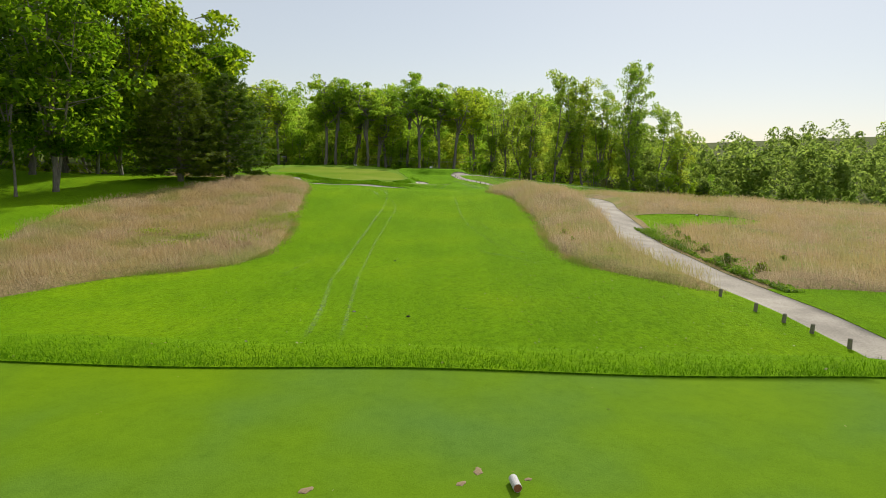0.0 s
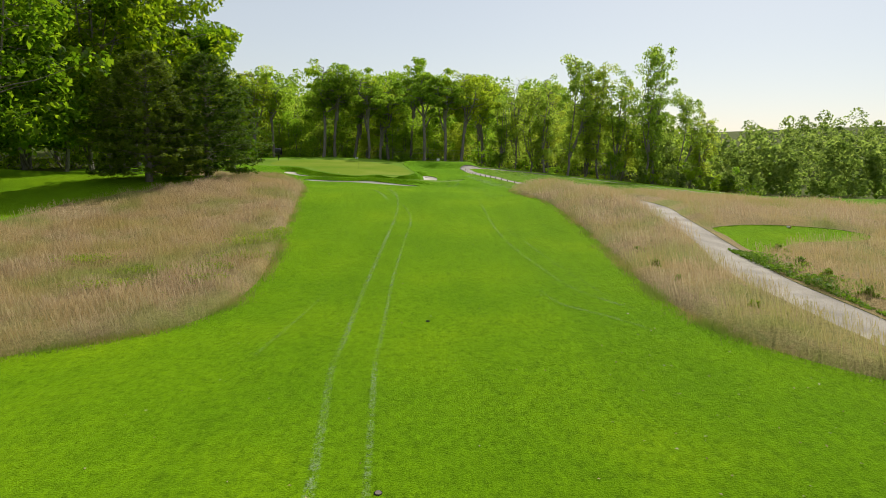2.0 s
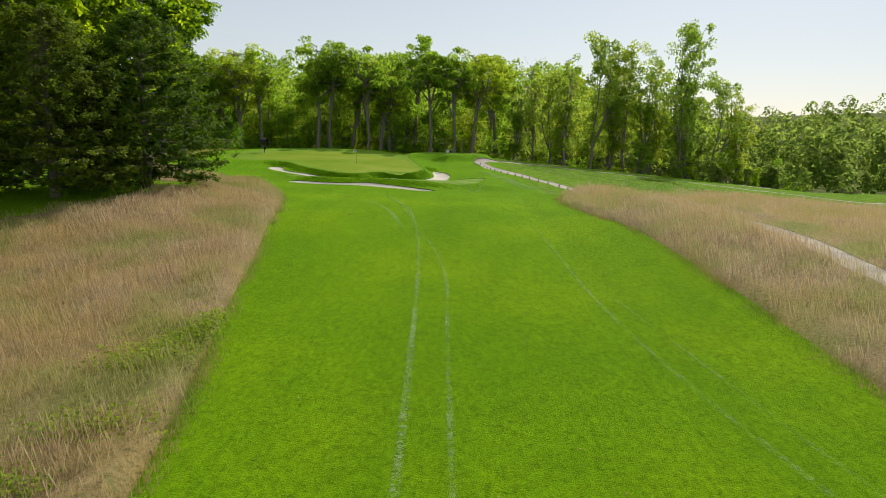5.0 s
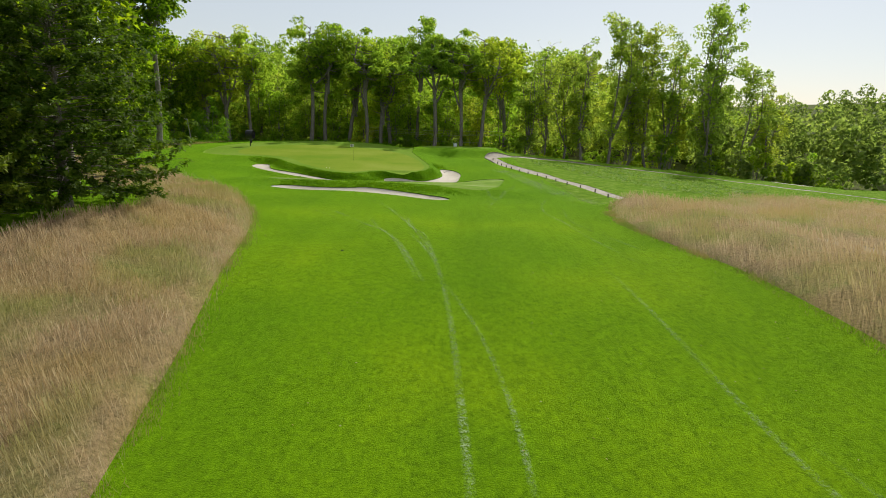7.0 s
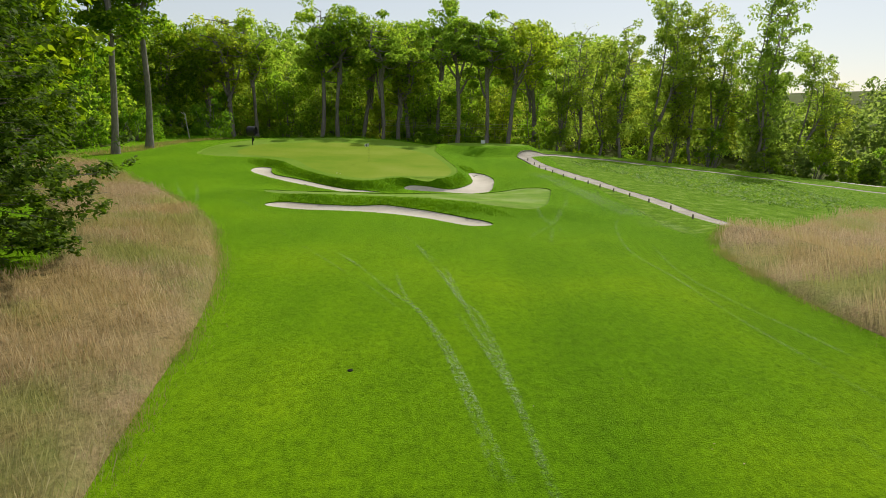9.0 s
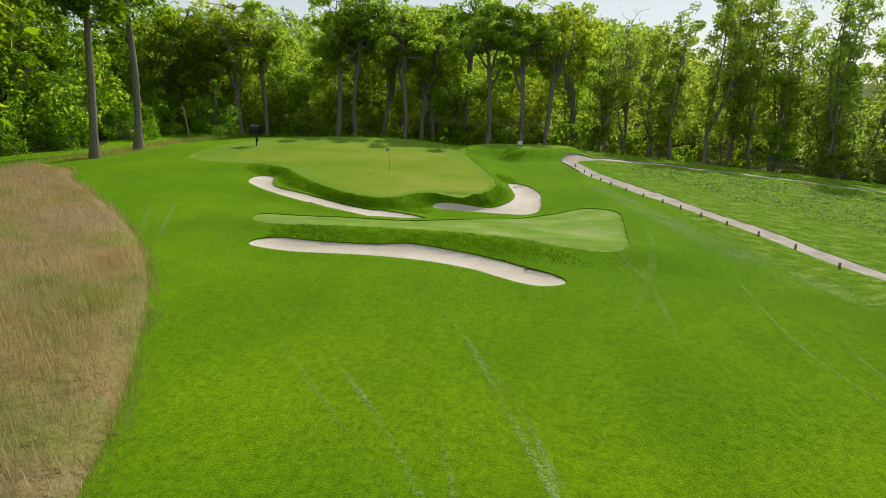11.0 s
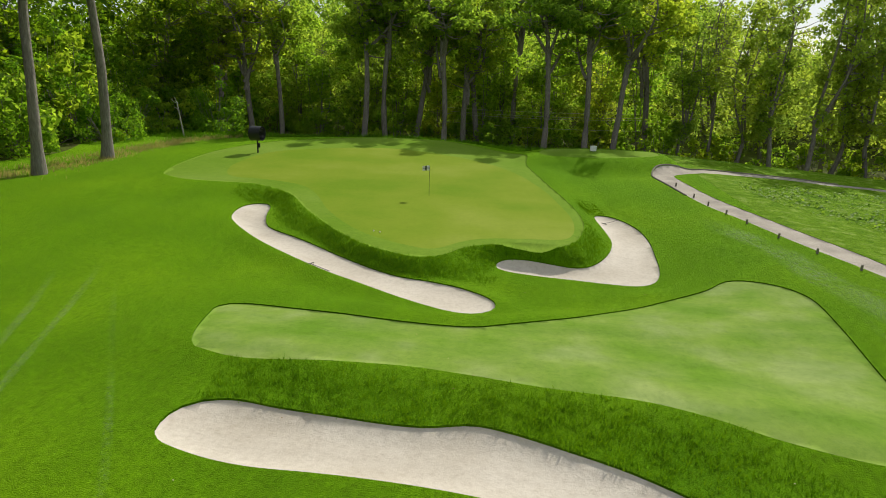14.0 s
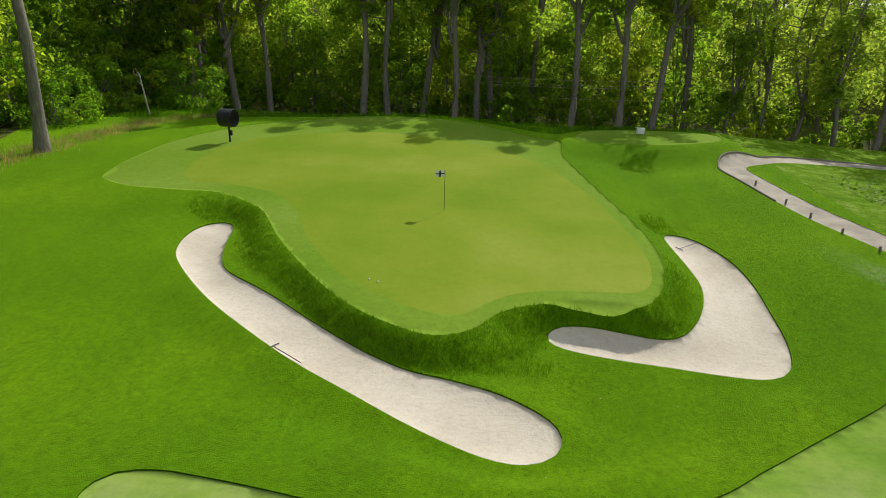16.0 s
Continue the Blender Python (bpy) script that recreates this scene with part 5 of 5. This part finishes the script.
def green_fan(x, y):
    """A drum fan on a post, facing the green."""
    z = ground_z(x, y)
    root = new("turf_fan")
    root.matrix_world = pose(x, y, z, 0, 0, 84)
    bm = bmesh.new()
    rod(bm, (0, 0, -0.2), (0, 0, 1.2), 0.075, 0.075, 12)
    part("post", bm, BLACK, root)
    bm = bmesh.new()
    box(bm, (0.16, 0.22, 0.42), (0, -0.15, 0.72), 0.02)
    part("control_box", bm, BLACK, root)
    bm = bmesh.new()
    bmesh.ops.create_cone(bm, cap_ends=False, segments=28, radius1=0.72, radius2=0.70, depth=1.15, matrix=Matrix.Translation((0, 0, 1.9)) @ Euler((radians(90), 0, 0)).to_matrix().to_4x4())
    bmesh.ops.solidify(bm, geom=bm.faces[:], thickness=0.03)
    drum = part("drum", bm, BLACK, root, "black drum housing")
    for k in range(4):
        rr = 0.68 * (k + 1) / 4
        ring = [(math.cos(6.2832 * q / 24) * rr, -0.57, 1.9 + math.sin(6.2832 * q / 24) * rr) for q in range(25)]
        co, fa = tube(ring, [0.009] * 25, 4)
        new("grille_ring", poly_mesh("grille_ring", co, fa, (BLACK,), True)).parent = drum
    for q in range(6):
        bm = bmesh.new()
        box(bm, (0.5, 0.02, 0.16), (0, 0, 0), 0, Matrix.Translation((0, 0, 1.9)) @ Euler((0, radians(60 * q), 0)).to_matrix().to_4x4() @ Matrix.Translation((0.3, 0, 0)) @ Euler((radians(30), 0, 0)).to_matrix().to_4x4())
        part("blade", bm, BLACK, drum)
    return tagged(root, "black drum fan on a steel post beside the green", "turf fan")


green_fan(-36.95, 144.16)


def tee_sign(x, y):
    z = ground_z(x, y)
    root = new("tee_box")
    root.matrix_world = pose(x, y, z, 0, 0, 6)
    bm = bmesh.new()
    box(bm, (0.62, 0.42, 0.46), (0, 0, 0.29), 0.03)
    part("body", bm, WHITE, root)
    bm = bmesh.new()
    box(bm, (0.68, 0.48, 0.07), (0, 0, 0.555), 0.02)
    part("lid", bm, WHITE, root)
    return tagged(root, "white box standing on the back tee", "box")


tee_sign(-2.89, 152.95)


def bollard(name="path_post"):
    root = new(name)
    bm = bmesh.new()
    rod(bm, (0, 0, -0.15), (0, 0, 0.30), 0.07, 0.066, 12)
    part("post", bm, WOOD_GREY, root)
    bm = bmesh.new()
    rod(bm, (0, 0, 0.30), (0, 0, 0.32), 0.066, 0.05, 12)
    part("cap", bm, WOOD_GREY, root)
    return tagged(root, "short round weathered wooden post beside the path", "post", "posts along the path")


first = bollard()
posts = [(11.73, 25.41), (12.02, 23.15), (12.35, 21.82), (12.69, 20.74), (13.07, 19.38)]
posts += [(2.98, 141.00), (3.34, 136.73), (3.66, 133.93), (4.07, 131.00), (4.49, 128.10), (5.12, 124.47), (5.81, 120.93), (6.53, 117.71), (7.17, 115.12), (7.85, 112.49), (8.54, 109.49), (9.29, 106.25), (10.09, 103.17), (10.24, 98.88)]
first.matrix_world = pose(posts[0][0], posts[0][1], ground_z(*posts[0]))
for i, (x, y) in enumerate(posts[1:]):
    copy_thing(first, pose(x, y, ground_z(x, y), 3 * math.sin(i), 3 * math.cos(i * 2), 40 * i))


BIRCH = plain("birch_bark", (0.58, 0.56, 0.52), 0.8, 0.1, grain=24)


def tee_marker(x, y):
    z = ground_z(x, y) - (0.035 if y < 20 else 0.02)
    root = new("tee_marker")
    k = 0.72 if y < 20 else 1.0
    root.matrix_world = pose(x, y, z + 0.075 * k, 0, 0, 8) @ Matrix.Scale(k, 4)
    bm = bmesh.new()
    rod(bm, (0, -0.16, 0), (0, 0.16, 0), 0.075, 0.075, 16)
    part("log", bm, BIRCH, root, "pale round log")
    bm = bmesh.new()
    rod(bm, (0, -0.166, 0), (0, -0.16, 0), 0.066, 0.07, 16)
    part("cut_end", bm, WOOD_CUT, root, "red-brown cut end")
    return tagged(root, "short log tee marker lying on the tee", "tee marker")


tee_marker(1.29, 7.86)
tee_marker(23.1, 55.6)
tee_marker(27.7, 57.5)


def rake(a, b, z_off=0.05):
    """A bunker rake lying on the sand, its head at a."""
    (ax, ay), (bx, by) = a, b
    ang = math.degrees(math.atan2(by - ay, bx - ax))
    length = math.hypot(bx - ax, by - ay)
    root = new("bunker_rake")
    root.matrix_world = pose(ax, ay, ground_z(ax, ay) - 0.07 + z_off, 0, 0, ang)
    bm = bmesh.new()
    rod(bm, (0, 0, 0.03), (length, 0, ground_z(bx, by) - ground_z(ax, ay) + 0.02), 0.017, 0.017, 8)
    part("handle", bm, BLACK, root)
    bm = bmesh.new()
    box(bm, (0.04, 0.55, 0.035), (0, 0, 0.03), 0.008)
    head = part("head", bm, BLACK, root)
    for k in range(8):
        bm = bmesh.new()
        rod(bm, (0, -0.25 + 0.0714 * k, 0.02), (0, -0.25 + 0.0714 * k, -0.06), 0.008, 0.004, 6)
        part("tooth", bm, BLACK, head)
    return tagged(root, "dark bunker rake lying on the sand", "rake", "bunker rakes")


rake((-6.42, 96.45), (-5.24, 95.57))
rake((-22.50, 115.33), (-21.20, 114.50))
rake((-4.97, 129.25), (-3.84, 129.93))


def golf_ball(x, y):
    bm = bmesh.new()
    bmesh.ops.create_icosphere(bm, subdivisions=3, radius=0.045)
    me = bpy.data.meshes.new("golf_ball")
    bm.to_mesh(me)
    bm.free()
    me.materials.append(WHITE)
    ob = new("golf_ball", me)
    ob.matrix_world = pose(x, y, ground_z(x, y) - 0.03 + 0.043)
    return tagged(ob, "small white golf ball lying on the green", "golf ball", "balls on the green")


golf_ball(-20.11, 120.30)
golf_ball(-19.69, 120.10)


def sprinkler(x, y):
    root = new("sprinkler_head")
    root.matrix_world = pose(x, y, ground_z(x, y), 2, 0, 0)
    bm = bmesh.new()
    rod(bm, (0, 0, -0.1), (0, 0, 0.015), 0.075, 0.075, 20)
    part("body", bm, DULL, root)
    bm = bmesh.new()
    rod(bm, (0, 0, 0.015), (0, 0, 0.025), 0.06, 0.055, 20)
    part("cap", bm, WOOD_GREY if y < 25 and x < -2 else DULL, root)
    return tagged(root, "small round disc flush in the turf for a sprinkler head or divot", "sprinkler", "sprinklers in the fairway")


# the second and third discs stand in for dark divots
for x, y in ((-2.71, 22.12), (-0.76, 21.59), (-2.11, 32.62), (-10.07, 69.10)):
    sprinkler(x, y)


def snag(x, y):
    r = np.random.default_rng(95)
    z = ground_z(x, y)
    root = new("dead_snag")
    root.matrix_world = pose(x, y, z) @ Matrix.Scale(0.66, 4)
    co, fa = joined([tube(bent(r, (0, 0, -0.4), (-0.9, 0, 6.3), 0.12, 7), np.linspace(0.17, 0.07, 7), 8)])
    new("stem", poly_mesh("stem", co, fa, (PALE_WOOD,), True)).parent = root
    for end in ((-1.9, 0.1, 6.9), (-1.3, -0.2, 7.4), (-1.6, 0, 5.2)):
        co, fa = tube(bent(r, (-0.7, 0, 4.6 if end[2] < 6 else 6.0), end, 0.12), np.linspace(0.07, 0.02, 5), 6)
        new("limb", poly_mesh("limb", co, fa, (PALE_WOOD,), True)).parent = root
    return tagged(root, "broken bleached dead tree stem at the wood's edge", "dead tree")


PALE_WOOD = plain("bleached_wood", (0.42, 0.38, 0.32), 0.9, 0.1)
snag(-52.50, 158.91)


def cable(a, b, sag):
    t = np.linspace(0, 1, 15)
    a, b = np.array(a, float), np.array(b, float)
    line = a + (b - a) * t[:, None] - np.outer(4 * sag * t * (1 - t), [0, 0, 1])
    co, fa = tube(line, np.full(15, 0.022), 5)
    return tagged(new("cable", poly_mesh("cable", co, fa, (PALE_WOOD,), True)), "pale overhead cable hanging among the trunks", "cable", "cables in the wood")


for z0, z1 in ((3.9, 4.2), (3.3, 3.5), (2.9, 3.2), (1.6, 1.4)):
    cable((-24, 188, z0), (16, 187, z1), 0.5)


def kerb_edge():
    """Low dark edging round the outside of the path's hairpin."""
    line = np.array([p for p in PATH_MID if p[1] > 137 and p[0] < 24])
    d = np.gradient(line, axis=0)
    d /= np.linalg.norm(d, axis=1, keepdims=True)
    out = line + np.column_stack([-d[:, 1], d[:, 0]]) * 1.08
    k = out[np.linalg.norm(np.gradient(out, axis=0), axis=1) > 0.05]
    n = len(k)
    d = np.gradient(k, axis=0)
    d /= np.linalg.norm(d, axis=1, keepdims=True)
    side = np.column_stack([-d[:, 1], d[:, 0]]) * 0.06
    z = height(k[:, 0], k[:, 1])
    rows = [np.column_stack([k - side, z - 0.1]), np.column_stack([k - side, z + 0.09]), np.column_stack([k + side, z + 0.09]), np.column_stack([k + side, z - 0.1])]
    i = np.arange(n - 1)
    fa = np.concatenate([np.column_stack([i + q * n, i + 1 + q * n, i + 1 + (q + 1) * n, i + (q + 1) * n]) for q in range(3)])
    return structure(new("kerb", poly_mesh("kerb", np.concatenate(rows), fa, (WOOD_GREY,))), "low grey edging round the bend of the path", "kerb")


kerb_edge()
